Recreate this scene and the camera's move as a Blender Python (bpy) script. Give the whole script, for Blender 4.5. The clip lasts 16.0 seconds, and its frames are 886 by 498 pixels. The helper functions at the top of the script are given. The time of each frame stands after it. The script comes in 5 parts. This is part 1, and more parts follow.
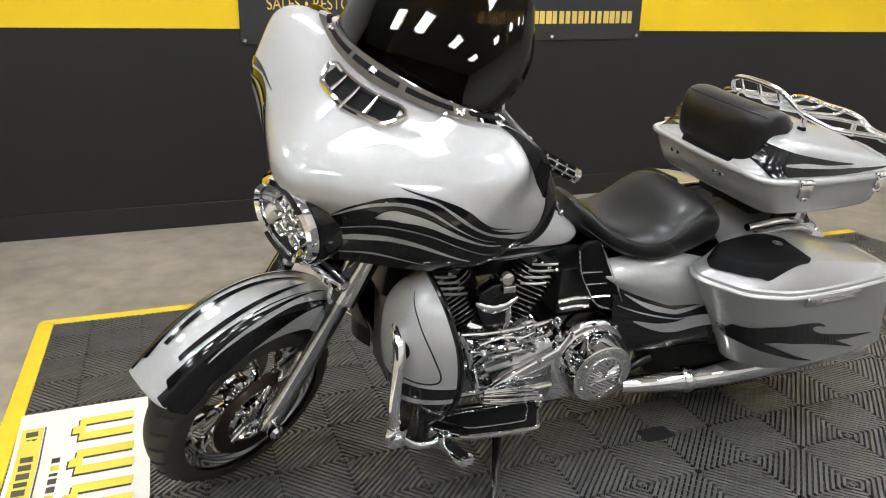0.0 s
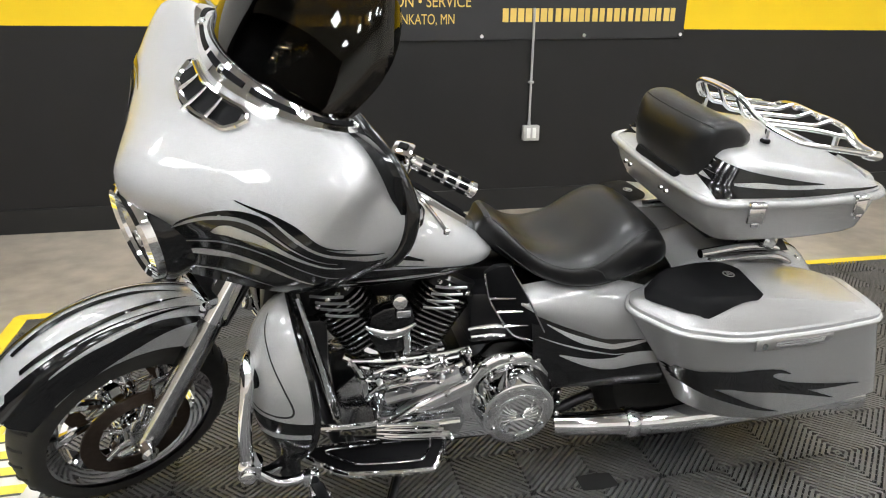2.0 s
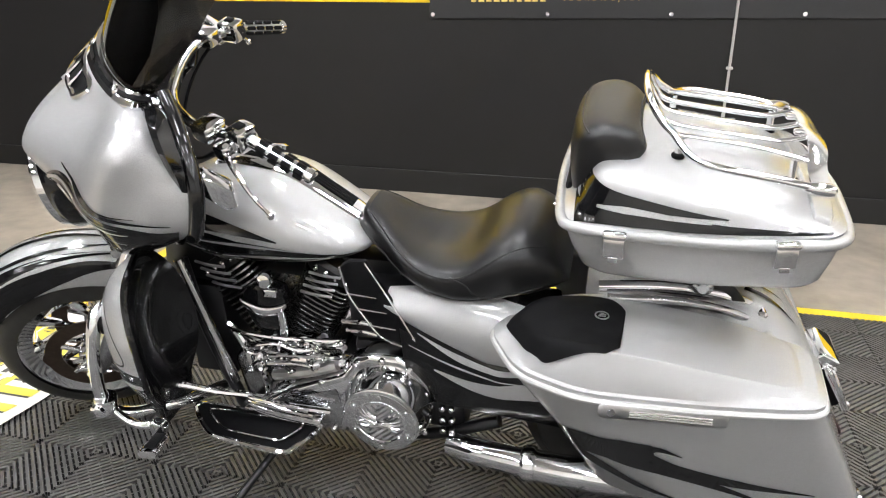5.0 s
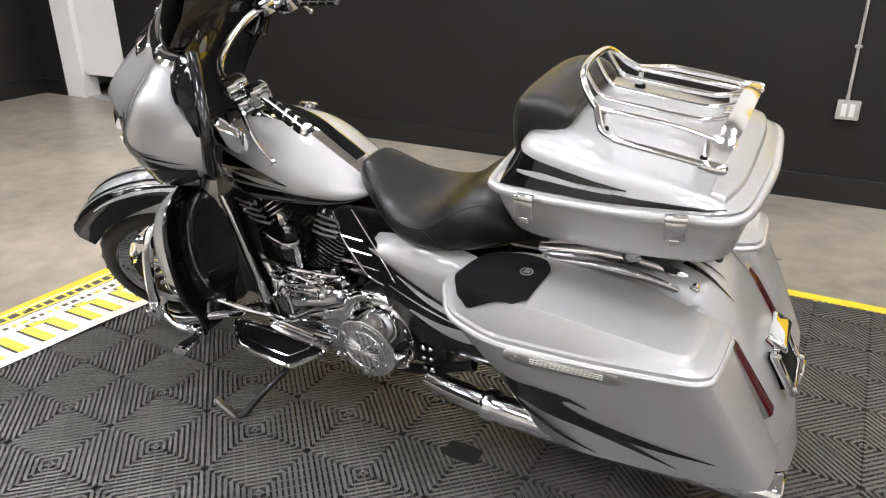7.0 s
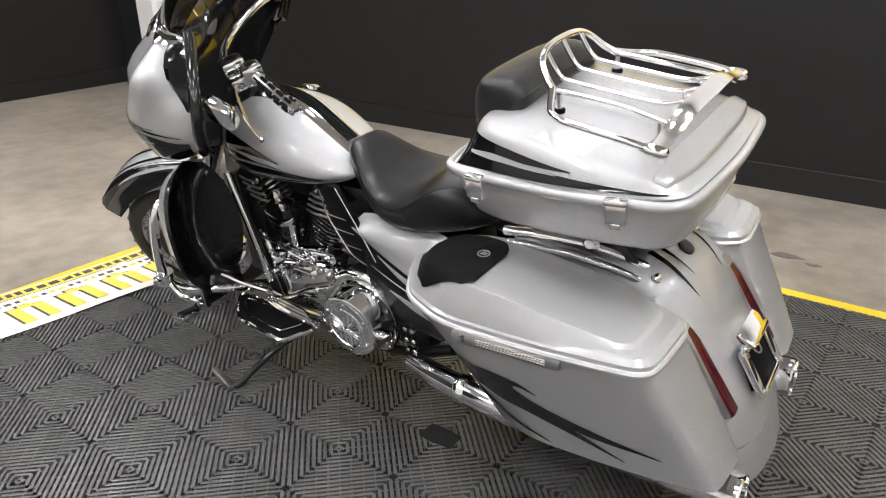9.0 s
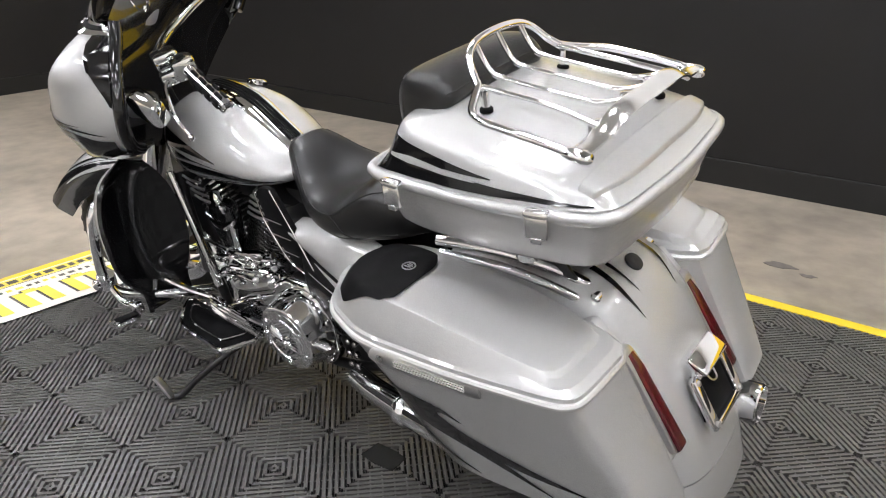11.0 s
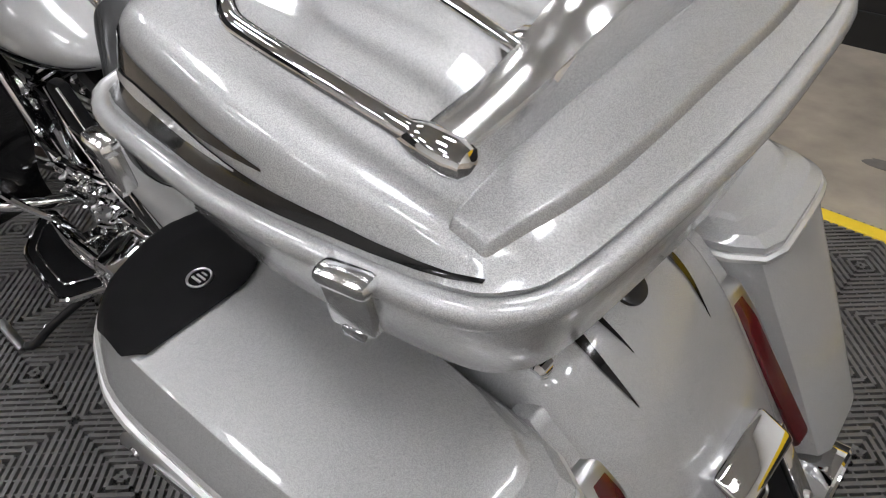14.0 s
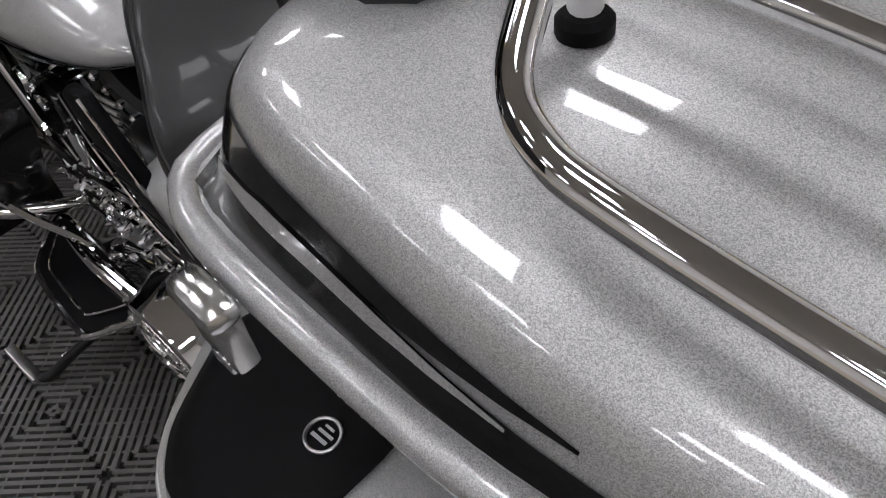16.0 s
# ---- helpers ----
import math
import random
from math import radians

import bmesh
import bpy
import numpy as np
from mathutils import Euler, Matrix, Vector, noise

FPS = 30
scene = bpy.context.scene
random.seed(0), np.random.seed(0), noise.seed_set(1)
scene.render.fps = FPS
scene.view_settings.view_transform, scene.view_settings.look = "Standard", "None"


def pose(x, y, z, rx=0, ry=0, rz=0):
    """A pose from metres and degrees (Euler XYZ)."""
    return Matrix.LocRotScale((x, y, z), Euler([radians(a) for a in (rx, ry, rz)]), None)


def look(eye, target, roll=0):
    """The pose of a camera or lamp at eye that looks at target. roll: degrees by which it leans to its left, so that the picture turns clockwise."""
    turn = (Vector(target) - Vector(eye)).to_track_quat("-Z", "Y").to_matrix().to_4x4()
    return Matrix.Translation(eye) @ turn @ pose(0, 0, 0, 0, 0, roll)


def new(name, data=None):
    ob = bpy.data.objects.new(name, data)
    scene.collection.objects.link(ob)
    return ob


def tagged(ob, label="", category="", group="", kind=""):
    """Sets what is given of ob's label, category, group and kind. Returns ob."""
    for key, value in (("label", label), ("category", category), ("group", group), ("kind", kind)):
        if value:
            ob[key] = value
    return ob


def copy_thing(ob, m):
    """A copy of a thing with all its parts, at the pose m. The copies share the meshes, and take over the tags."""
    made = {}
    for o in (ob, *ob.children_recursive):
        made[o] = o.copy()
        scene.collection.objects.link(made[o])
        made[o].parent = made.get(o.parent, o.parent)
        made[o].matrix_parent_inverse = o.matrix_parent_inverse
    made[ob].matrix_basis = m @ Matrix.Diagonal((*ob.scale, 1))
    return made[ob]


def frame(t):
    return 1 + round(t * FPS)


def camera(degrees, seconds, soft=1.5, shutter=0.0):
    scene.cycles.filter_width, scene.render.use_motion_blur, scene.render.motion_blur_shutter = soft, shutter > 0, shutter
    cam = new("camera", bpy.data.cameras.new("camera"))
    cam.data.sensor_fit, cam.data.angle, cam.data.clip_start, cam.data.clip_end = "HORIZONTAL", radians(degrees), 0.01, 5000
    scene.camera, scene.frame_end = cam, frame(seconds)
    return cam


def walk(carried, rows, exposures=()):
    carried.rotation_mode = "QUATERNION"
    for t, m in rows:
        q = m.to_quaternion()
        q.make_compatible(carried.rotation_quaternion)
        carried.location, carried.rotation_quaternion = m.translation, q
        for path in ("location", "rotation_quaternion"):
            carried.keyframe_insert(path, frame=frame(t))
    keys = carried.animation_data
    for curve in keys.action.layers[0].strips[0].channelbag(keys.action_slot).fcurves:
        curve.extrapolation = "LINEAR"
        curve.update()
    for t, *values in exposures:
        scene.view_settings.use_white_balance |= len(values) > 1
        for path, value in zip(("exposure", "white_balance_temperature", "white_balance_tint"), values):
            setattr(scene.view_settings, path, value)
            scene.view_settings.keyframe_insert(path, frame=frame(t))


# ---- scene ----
cam = camera(62.6, 16.0, soft=1.1)
PATH = [
    (0, (-1.113, -1.751, 1.351), (-0.431, 0.016, 0.708), 1.1),
    (0.5, (-0.999, -1.781, 1.369), (-0.443, 0.029, 0.723), 1.1),
    (1, (-0.891, -1.785, 1.359), (-0.388, 0.04, 0.713), 0.9),
    (1.5, (-0.74, -1.707, 1.335), (-0.263, 0.124, 0.688), 0.9),
    (2, (-0.537, -1.707, 1.339), (-0.102, 0.135, 0.693), 0.8),
    (2.5, (-0.311, -1.77, 1.364), (0.017, 0.094, 0.718), 0.8),
    (3, (-0.165, -1.719, 1.346), (0.025, 0.163, 0.697), 0.7),
    (3.5, (0.005, -1.603, 1.339), (0.038, 0.285, 0.681), 0.5),
    (4, (0.224, -1.581, 1.336), (0.135, 0.301, 0.666), 0.4),
    (4.5, (0.431, -1.569, 1.34), (0.155, 0.288, 0.651), 0.2),
    (7, (1.17, -1.57, 1.385), (0.273, 0.035, 0.597), -0.5),
    (7.5, (1.318, -1.518, 1.379), (0.336, 0.034, 0.588), -0.3),
    (8, (1.417, -1.488, 1.362), (0.344, 0.007, 0.579), -0.4),
    (10.5, (1.44, -1.269, 1.321), (0.338, 0.203, 0.533), -0.7),
    (11, (1.506, -1.195, 1.309), (0.374, 0.251, 0.518), -0.5),
    (11.5, (1.582, -1.179, 1.304), (0.387, 0.213, 0.51), -0.5),
    (12, (1.595, -1.141, 1.291), (0.375, 0.213, 0.469), -0.8),
    (12.5, (1.526, -0.949, 1.247), (0.332, 0.348, 0.303), -1.0),
    (13, (1.469, -0.755, 1.203), (0.336, 0.473, 0.104), -1.1),
    (13.5, (1.388, -0.565, 1.216), (0.282, 0.614, 0.039), -0.9),
    (14, (1.229, -0.419, 1.185), (0.129, 0.737, -0.02), -1.3),
    (14.5, (1.148, -0.367, 1.166), (0.06, 0.771, -0.067), -1.4),
    (15, (1.028, -0.338, 1.145), (-0.036, 0.78, -0.127), -1.2),
    (15.5, (0.932, -0.323, 1.136), (-0.105, 0.774, -0.176), -1.0),
    (16, (0.879, -0.313, 1.142), (-0.143, 0.768, -0.195), -1.2),
]
walk(cam, [(t, look(eye, target, roll)) for t, eye, target, roll in PATH], exposures=[(0, 0.28, 6500, 10), (1.5, 0.4, 6500, 10), (3, 0.55, 6500, 11), (3.5, 0.62, 6500, 11), (4.5, 0.68, 6500, 12), (7, 0.45, 6500, 14), (8, 0.38, 6500, 14), (12, 0.42, 6500, 14), (13, 0.34, 6500, 14), (13.5, 0.12, 6500, 14), (14, -0.32, 6500, 14), (14.5, -0.56, 6500, 15), (15, -0.77, 6500, 15), (16, -0.85, 6500, 16)])
LIGHT = 32.0
FLOOR = -0.035

# ---- world and light ----
world = bpy.data.worlds.new("showroom_air")
scene.world = world
world.use_nodes = True
world.node_tree.nodes["Background"].inputs[0].default_value = (0.9, 0.95, 1.0, 1)
world.node_tree.nodes["Background"].inputs[1].default_value = 0.05


# ---- materials ----
def material(name, color, rough=0.5, metal=0.0, coat=0.0, var=0.0, scale=20.0, bump=0.0, bump_scale=200.0, vec="Object", emit=0.0, spec=0.5):
    m = bpy.data.materials.new(name)
    m.use_nodes = True
    nt = m.node_tree
    b = nt.nodes["Principled BSDF"]
    b.inputs["Base Color"].default_value = (*color, 1)
    b.inputs["Roughness"].default_value = rough
    b.inputs["Metallic"].default_value = metal
    b.inputs["Coat Weight"].default_value = coat
    b.inputs["Coat Roughness"].default_value = 0.03
    b.inputs["Specular IOR Level"].default_value = spec
    if emit:
        b.inputs["Emission Color"].default_value = (*color, 1)
        b.inputs["Emission Strength"].default_value = emit
    tc = nt.nodes.new("ShaderNodeTexCoord")
    if var:
        n1 = nt.nodes.new("ShaderNodeTexNoise")
        n1.inputs["Scale"].default_value = scale
        n1.inputs["Detail"].default_value = 6
        n2 = nt.nodes.new("ShaderNodeTexNoise")
        n2.inputs["Scale"].default_value = scale * 0.13
        n2.inputs["Detail"].default_value = 3
        add = nt.nodes.new("ShaderNodeMath")
        add.operation = "ADD"
        nt.links.new(tc.outputs[vec], n1.inputs["Vector"])
        nt.links.new(tc.outputs[vec], n2.inputs["Vector"])
        nt.links.new(n1.outputs[0], add.inputs[0])
        nt.links.new(n2.outputs[0], add.inputs[1])
        ramp = nt.nodes.new("ShaderNodeMapRange")
        ramp.inputs["From Min"].default_value = 0.6
        ramp.inputs["From Max"].default_value = 1.4
        ramp.inputs["To Min"].default_value = 1 - var
        ramp.inputs["To Max"].default_value = 1 + var
        nt.links.new(add.outputs[0], ramp.inputs["Value"])
        mul = nt.nodes.new("ShaderNodeMixRGB")
        mul.blend_type = "MULTIPLY"
        mul.inputs[0].default_value = 1
        mul.inputs[1].default_value = (*color, 1)
        nt.links.new(ramp.outputs[0], mul.inputs[2])
        nt.links.new(mul.outputs[0], b.inputs["Base Color"])
    if bump:
        n3 = nt.nodes.new("ShaderNodeTexNoise")
        n3.inputs["Scale"].default_value = bump_scale
        n3.inputs["Detail"].default_value = 4
        nt.links.new(tc.outputs[vec], n3.inputs["Vector"])
        bp = nt.nodes.new("ShaderNodeBump")
        bp.inputs["Strength"].default_value = bump
        bp.inputs["Distance"].default_value = 0.002
        nt.links.new(n3.outputs[0], bp.inputs["Height"])
        nt.links.new(bp.outputs[0], b.inputs["Normal"])
    return m


def flake_paint(name, dark, light):
    """Metal-flake lacquer: tiny facets of differing brightness under a clear coat."""
    m = material(name, light, 0.38, 0.5, 1.0)
    nt = m.node_tree
    b = nt.nodes["Principled BSDF"]
    tc = nt.nodes.new("ShaderNodeTexCoord")
    vo = nt.nodes.new("ShaderNodeTexVoronoi")
    vo.inputs["Scale"].default_value = 2300
    nt.links.new(tc.outputs["Object"], vo.inputs["Vector"])
    sep = nt.nodes.new("ShaderNodeSeparateColor")
    nt.links.new(vo.outputs["Color"], sep.inputs[0])
    mix = nt.nodes.new("ShaderNodeMixRGB")
    mix.inputs[1].default_value = (*dark, 1)
    mix.inputs[2].default_value = (*light, 1)
    nt.links.new(sep.outputs[0], mix.inputs[0])
    nt.links.new(mix.outputs[0], b.inputs["Base Color"])
    bp = nt.nodes.new("ShaderNodeBump")
    bp.inputs["Strength"].default_value = 0.5
    bp.inputs["Distance"].default_value = 0.0006
    nt.links.new(sep.outputs[1], bp.inputs["Height"])
    nt.links.new(bp.outputs[0], b.inputs["Normal"])
    return m


def tinted_glass(name, tint):
    m = bpy.data.materials.new(name)
    m.use_nodes = True
    nt = m.node_tree
    nt.nodes.remove(nt.nodes["Principled BSDF"])
    out = nt.nodes["Material Output"]
    tr = nt.nodes.new("ShaderNodeBsdfTransparent")
    tr.inputs[0].default_value = (*tint, 1)
    gl = nt.nodes.new("ShaderNodeBsdfGlossy")
    gl.inputs["Roughness"].default_value = 0.02
    fr = nt.nodes.new("ShaderNodeFresnel")
    fr.inputs[0].default_value = 1.5
    mx = nt.nodes.new("ShaderNodeMixShader")
    nt.links.new(fr.outputs[0], mx.inputs[0])
    nt.links.new(tr.outputs[0], mx.inputs[1])
    nt.links.new(gl.outputs[0], mx.inputs[2])
    nt.links.new(mx.outputs[0], out.inputs[0])
    return m


SILVER = flake_paint("silver_flake_paint", (0.27, 0.27, 0.271), (0.65, 0.65, 0.645))
PLAIN_SILVER = material("silver_paint", (0.62, 0.62, 0.61), 0.4, 0.6, 0.6, 0.05, 60)
BLACK = material("black_lacquer", (0.004, 0.004, 0.0045), 0.15, 0, 0.5, 0.2, 30, spec=0.3)
GREY_LINE = material("grey_pinstripe", (0.3, 0.3, 0.31), 0.3, 0.5, 0.8)
CHROME = material("chrome", (0.86, 0.86, 0.87), 0.05, 1.0, 0, 0.04, 30)
PLATED = material("dulled_chrome", (0.8, 0.8, 0.8), 0.17, 1.0, 0, 0.1, 40)
SATIN = material("satin_metal", (0.55, 0.55, 0.55), 0.3, 1.0, 0, 0.08, 40)
DARK_CHROME = material("worn_chrome", (0.5, 0.5, 0.51), 0.16, 1.0, 0, 0.25, 50)
ENGRAVED = material("engraved_chrome", (0.72, 0.72, 0.72), 0.24, 1.0, 0, 0.22, 60, 0.6, 120)
ENGINE_BLACK = material("engine_black", (0.006, 0.006, 0.007), 0.35, 0.0, 0.2, 0.3, 60, 0.1, spec=0.35)
FIN_EDGE = material("fin_metal", (0.42, 0.42, 0.42), 0.2, 1.0, 0, 0.2, 60)
LEATHER = material("black_leather", (0.006, 0.006, 0.0065), 0.33, 0, 0.1, 0.25, 25, 0.2, 900, spec=0.4)
STITCH = material("seam", (0.006, 0.006, 0.006), 0.6)
RUBBER = material("tyre_rubber", (0.03, 0.029, 0.027), 0.55, 0, 0, 0.25, 30, 0.2, 300, spec=0.25)
MATTE = material("matte_black_plastic", (0.004, 0.004, 0.0045), 0.6, 0, 0, 0.15, 40, 0.15, 700, spec=0.1)
DISC_METAL = material("brake_disc_metal", (0.12, 0.09, 0.07), 0.3, 1.0, 0, 0.2, 80)
RED = material("red_lens", (0.065, 0.0025, 0.005), 0.26, 0, 0.25, 0.15, 60)
REFLECTOR = material("lamp_reflector", (0.42, 0.42, 0.41), 0.12, 1.0, 0, 0.3, 40)
LENS = material("lamp_lens", (0.30, 0.30, 0.28), 0.06, 0.6, 1.0, 0.1, 60)
SHIELD = tinted_glass("smoked_windshield", (0.24, 0.22, 0.175))
SCREEN = material("screen_glass", (0.12, 0.12, 0.13), 0.1, 0, 0.8)
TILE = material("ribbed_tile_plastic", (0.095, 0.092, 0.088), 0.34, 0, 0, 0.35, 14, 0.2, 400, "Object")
# near-black: shade between the mat ribs put into the colour; also the oil patch
GAP_OIL_BLACK = material("gap_shade_oil_black", (0.004, 0.004, 0.004), 0.8, 0, 0, 0.2, 30)
EDGE_YELLOW = material("yellow_edge_plastic", (0.78, 0.55, 0.03), 0.5, 0, 0, 0.08, 20)
CONCRETE = material("sealed_concrete", (0.34, 0.295, 0.24), 0.3, 0, 0, 0.42, 7, 0.12, 60)
STAIN = material("dark_floor_stain", (0.13, 0.12, 0.11), 0.4, 0, 0, 0.3, 40)
WALL_BLACK = material("charcoal_wall_paint", (0.013, 0.0122, 0.012), 0.5, 0, 0, 0.12, 3, 0.05, 150, spec=0.3)
WALL_YELLOW = material("yellow_wall_paint", (0.80, 0.53, 0.0), 0.55, 0, 0, 0.04, 3)
WALL_WHITE = material("white_wall_paint", (0.78, 0.77, 0.75), 0.6, 0, 0, 0.05, 2)
BASEBOARD = material("black_vinyl_base", (0.008, 0.008, 0.008), 0.4, 0, 0, 0.1, 10)
VINYL = material("white_banner_vinyl", (0.74, 0.71, 0.66), 0.5, 0, 0, 0.05, 8)
PRINT_YELLOW = material("printed_yellow", (0.72, 0.60, 0.08), 0.5, 0, 0, 0.1, 12)
PRINT_DARK = material("printed_dark", (0.07, 0.065, 0.06), 0.5, 0, 0, 0.1, 12)
BANNER = material("black_banner_vinyl", (0.02, 0.02, 0.021), 0.38, 0, 0, 0.15, 6, 0.05, 30)
PRINT_GOLD = material("printed_gold", (0.72, 0.50, 0.12), 0.5, 0, 0, 0.1, 12)
GREY_BOX = material("grey_enamel", (0.42, 0.41, 0.39), 0.4, 0, 0, 0.1, 30)
CEILING = material("ceiling_paint", (0.42, 0.42, 0.42), 0.8, 0, 0, 0.05, 3)
DIFFUSER = material("lit_diffuser", (0.95, 0.98, 1.0), 0.5, emit=LIGHT)
TRIM_WHITE = material("white_enamel", (0.8, 0.8, 0.8), 0.4, 0, 0, 0.03, 10)


# ---- mesh helpers ----
def finish(name, bm, mat, parent=None, label="", kind="", sharp=38.0, matrix=None):
    bmesh.ops.recalc_face_normals(bm, faces=bm.faces)
    if matrix is not None:
        bmesh.ops.transform(bm, matrix=matrix, verts=bm.verts)
    for f in bm.faces:
        f.smooth = True
    lim = radians(sharp)
    for e in bm.edges:
        e.smooth = not (len(e.link_faces) == 2 and e.calc_face_angle(0) > lim)
    me = bpy.data.meshes.new(name)
    bm.to_mesh(me)
    bm.free()
    mats = mat if isinstance(mat, (list, tuple)) else [mat]
    for m in mats:
        me.materials.append(m)
    ob = new(name, me)
    if parent is not None:
        ob.parent = parent
    return tagged(ob, label=label, kind=kind)


def part(name, bm, mat, parent, label="", sharp=38.0, matrix=None):
    return finish(name, bm, mat, parent, label, "", sharp, matrix)


def box(lo, hi, bevel=0.0, segs=2):
    bm = bmesh.new()
    bmesh.ops.create_cube(bm, size=1)
    for v in bm.verts:
        v.co = Vector([lo[i] + (v.co[i] + 0.5) * (hi[i] - lo[i]) for i in range(3)])
    if bevel:
        bmesh.ops.bevel(bm, geom=list(bm.edges), offset=bevel, segments=segs, profile=0.5, affect="EDGES")
    return bm


def merge(*bms):
    out = bmesh.new()
    for b in bms:
        me = bpy.data.meshes.new("join")
        b.to_mesh(me)
        b.free()
        out.from_mesh(me)
        bpy.data.meshes.remove(me)
    return out


def loft(rings, cap=True, closed=True):
    bm = bmesh.new()
    rows = [[bm.verts.new(p) for p in r] for r in rings]
    n = len(rows[0])
    for a, b in zip(rows, rows[1:]):
        for i in range(n if closed else n - 1):
            j = (i + 1) % n
            bm.faces.new((a[i], a[j], b[j], b[i]))
    if cap and closed:
        bm.faces.new(rows[0])
        bm.faces.new(rows[-1])
    return bm


def smooth_path(pts, per=6, closed=False):
    pts = [Vector(p) for p in pts]
    n = len(pts)
    out = []
    rng = range(n if closed else n - 1)
    for i in rng:
        p1, p2 = pts[i], pts[(i + 1) % n]
        p0 = pts[(i - 1) % n] if closed or i > 0 else p1 * 2 - p2
        p3 = pts[(i + 2) % n] if closed or i + 2 < n else p2 * 2 - p1
        for k in range(per):
            t = k / per
            out.append(0.5 * ((2 * p1) + (p2 - p0) * t + (2 * p0 - 5 * p1 + 4 * p2 - p3) * t * t + (3 * p1 - p0 - 3 * p2 + p3) * t ** 3))
    if not closed:
        out.append(pts[-1])
    return out


def tube(pts, r, k=10, per=6, closed=False, smooth=True, radii=None):
    path = smooth_path(pts, per, closed) if smooth else [Vector(p) for p in pts]
    n = len(path)
    tang = []
    for i in range(n):
        a = path[(i - 1) % n] if closed or i > 0 else path[i]
        b = path[(i + 1) % n] if closed or i < n - 1 else path[i]
        tang.append((b - a).normalized())
    side = tang[0].orthogonal().normalized()
    rings = []
    for i in range(n):
        side = (side - tang[i] * side.dot(tang[i])).normalized()
        up = tang[i].cross(side)
        rr = r if radii is None else float(r * np.interp(i / (n - 1), [q / (len(radii) - 1) for q in range(len(radii))], radii))
        rings.append([path[i] + rr * (math.cos(2 * math.pi * j / k) * side + math.sin(2 * math.pi * j / k) * up) for j in range(k)])
    if closed:
        rings.append(rings[0])
        bm = loft(rings, cap=False)
        bmesh.ops.remove_doubles(bm, verts=bm.verts, dist=1e-5)
        return bm
    return loft(rings)


def lathe(profile, origin, axis, k=32, cap=True):
    """Rings of radius r at distance d along the axis; profile rows are (d, r)."""
    axis = Vector(axis).normalized()
    s = axis.orthogonal().normalized()
    u = axis.cross(s)
    o = Vector(origin)
    rings = [[o + axis * d + max(r, 1e-4) * (math.cos(2 * math.pi * j / k) * s + math.sin(2 * math.pi * j / k) * u) for j in range(k)] for d, r in profile]
    return loft(rings, cap)


def prism(poly, y0, y1, bevel=0.0, segs=2, plane="xz"):
    bm = bmesh.new()
    to = (lambda a, b, c: (a, c, b)) if plane == "xz" else ((lambda a, b, c: (a, b, c)) if plane == "xy" else (lambda a, b, c: (c, a, b)))
    vs = [bm.verts.new(to(a, b, y0)) for a, b in poly]
    f = bm.faces.new(vs)
    ext = bmesh.ops.extrude_face_region(bm, geom=[f])
    d = Vector(to(0, 0, y1 - y0))
    for v in [g for g in ext["geom"] if isinstance(g, bmesh.types.BMVert)]:
        v.co += d
    if bevel:
        bmesh.ops.bevel(bm, geom=list(bm.edges), offset=bevel, segments=segs, profile=0.5, affect="EDGES", clamp_overlap=True)
    return bm


def oval(cx, cy, hx, hy, n=2.4, k=28):
    out = []
    for i in range(k):
        a = 2 * math.pi * i / k
        c, s = math.cos(a), math.sin(a)
        out.append((cx + hx * math.copysign(abs(c) ** (2 / n), c), cy + hy * math.copysign(abs(s) ** (2 / n), s)))
    return out


def sheet(P, nu, nv, thick=0.0, u=(0, 1), v=(0, 1), off=0.0):
    """A grid on the surface P(u, v), moved off along its normal, with a wall of the given thickness behind it."""
    us = [u[0] + (u[1] - u[0]) * i / nu for i in range(nu + 1)]
    vs = [v[0] + (v[1] - v[0]) * j / nv for j in range(nv + 1)]

    def at(a, b, o):
        p = Vector(P(a, b))
        if not o:
            return p
        return p + o * normal(P, a, b)

    bm = bmesh.new()
    top = [[bm.verts.new(at(a, b, off)) for b in vs] for a in us]
    layers = [top]
    if thick:
        layers.append([[bm.verts.new(at(a, b, off - thick)) for b in vs] for a in us])
    for L in layers:
        for i in range(nu):
            for j in range(nv):
                bm.faces.new((L[i][j], L[i + 1][j], L[i + 1][j + 1], L[i][j + 1]))
    if thick:
        lo = layers[1]
        for i in range(nu):
            for j in (0, nv):
                bm.faces.new((top[i][j], top[i + 1][j], lo[i + 1][j], lo[i][j]))
        for j in range(nv):
            for i in (0, nu):
                bm.faces.new((top[i][j], top[i][j + 1], lo[i][j + 1], lo[i][j]))
    return bm


def normal(P, a, b, e=0.004):
    p = Vector(P(a, b))
    du = Vector(P(a + e, b)) - Vector(P(a - e, b))
    dv = Vector(P(a, b + e)) - Vector(P(a, b - e))
    n = du.cross(dv)
    return n.normalized() if n.length > 1e-12 else Vector((0, 0, 1))


def tree_of(ob):
    from mathutils.bvhtree import BVHTree
    bm = bmesh.new()
    bm.from_mesh(ob.data)
    t = BVHTree.FromBMesh(bm)
    bm.free()
    return t


def stripe(spine, widths, n=26, across=3):
    """Outline of one painted lick: a tapering band round a curve in a plane, as rows of plane points."""
    path = smooth_path([(a, b, 0) for a, b in spine], max(2, n // (len(spine) - 1)))
    rows = []
    m = len(path)
    for i, p in enumerate(path):
        t = (path[min(i + 1, m - 1)] - path[max(i - 1, 0)]).normalized()
        q = Vector((-t.y, t.x, 0))
        w = float(np.interp(i / (m - 1), [j / (len(widths) - 1) for j in range(len(widths))], widths))
        rows.append([p + q * w * (2 * j / across - 1) for j in range(across + 1)])
    return rows


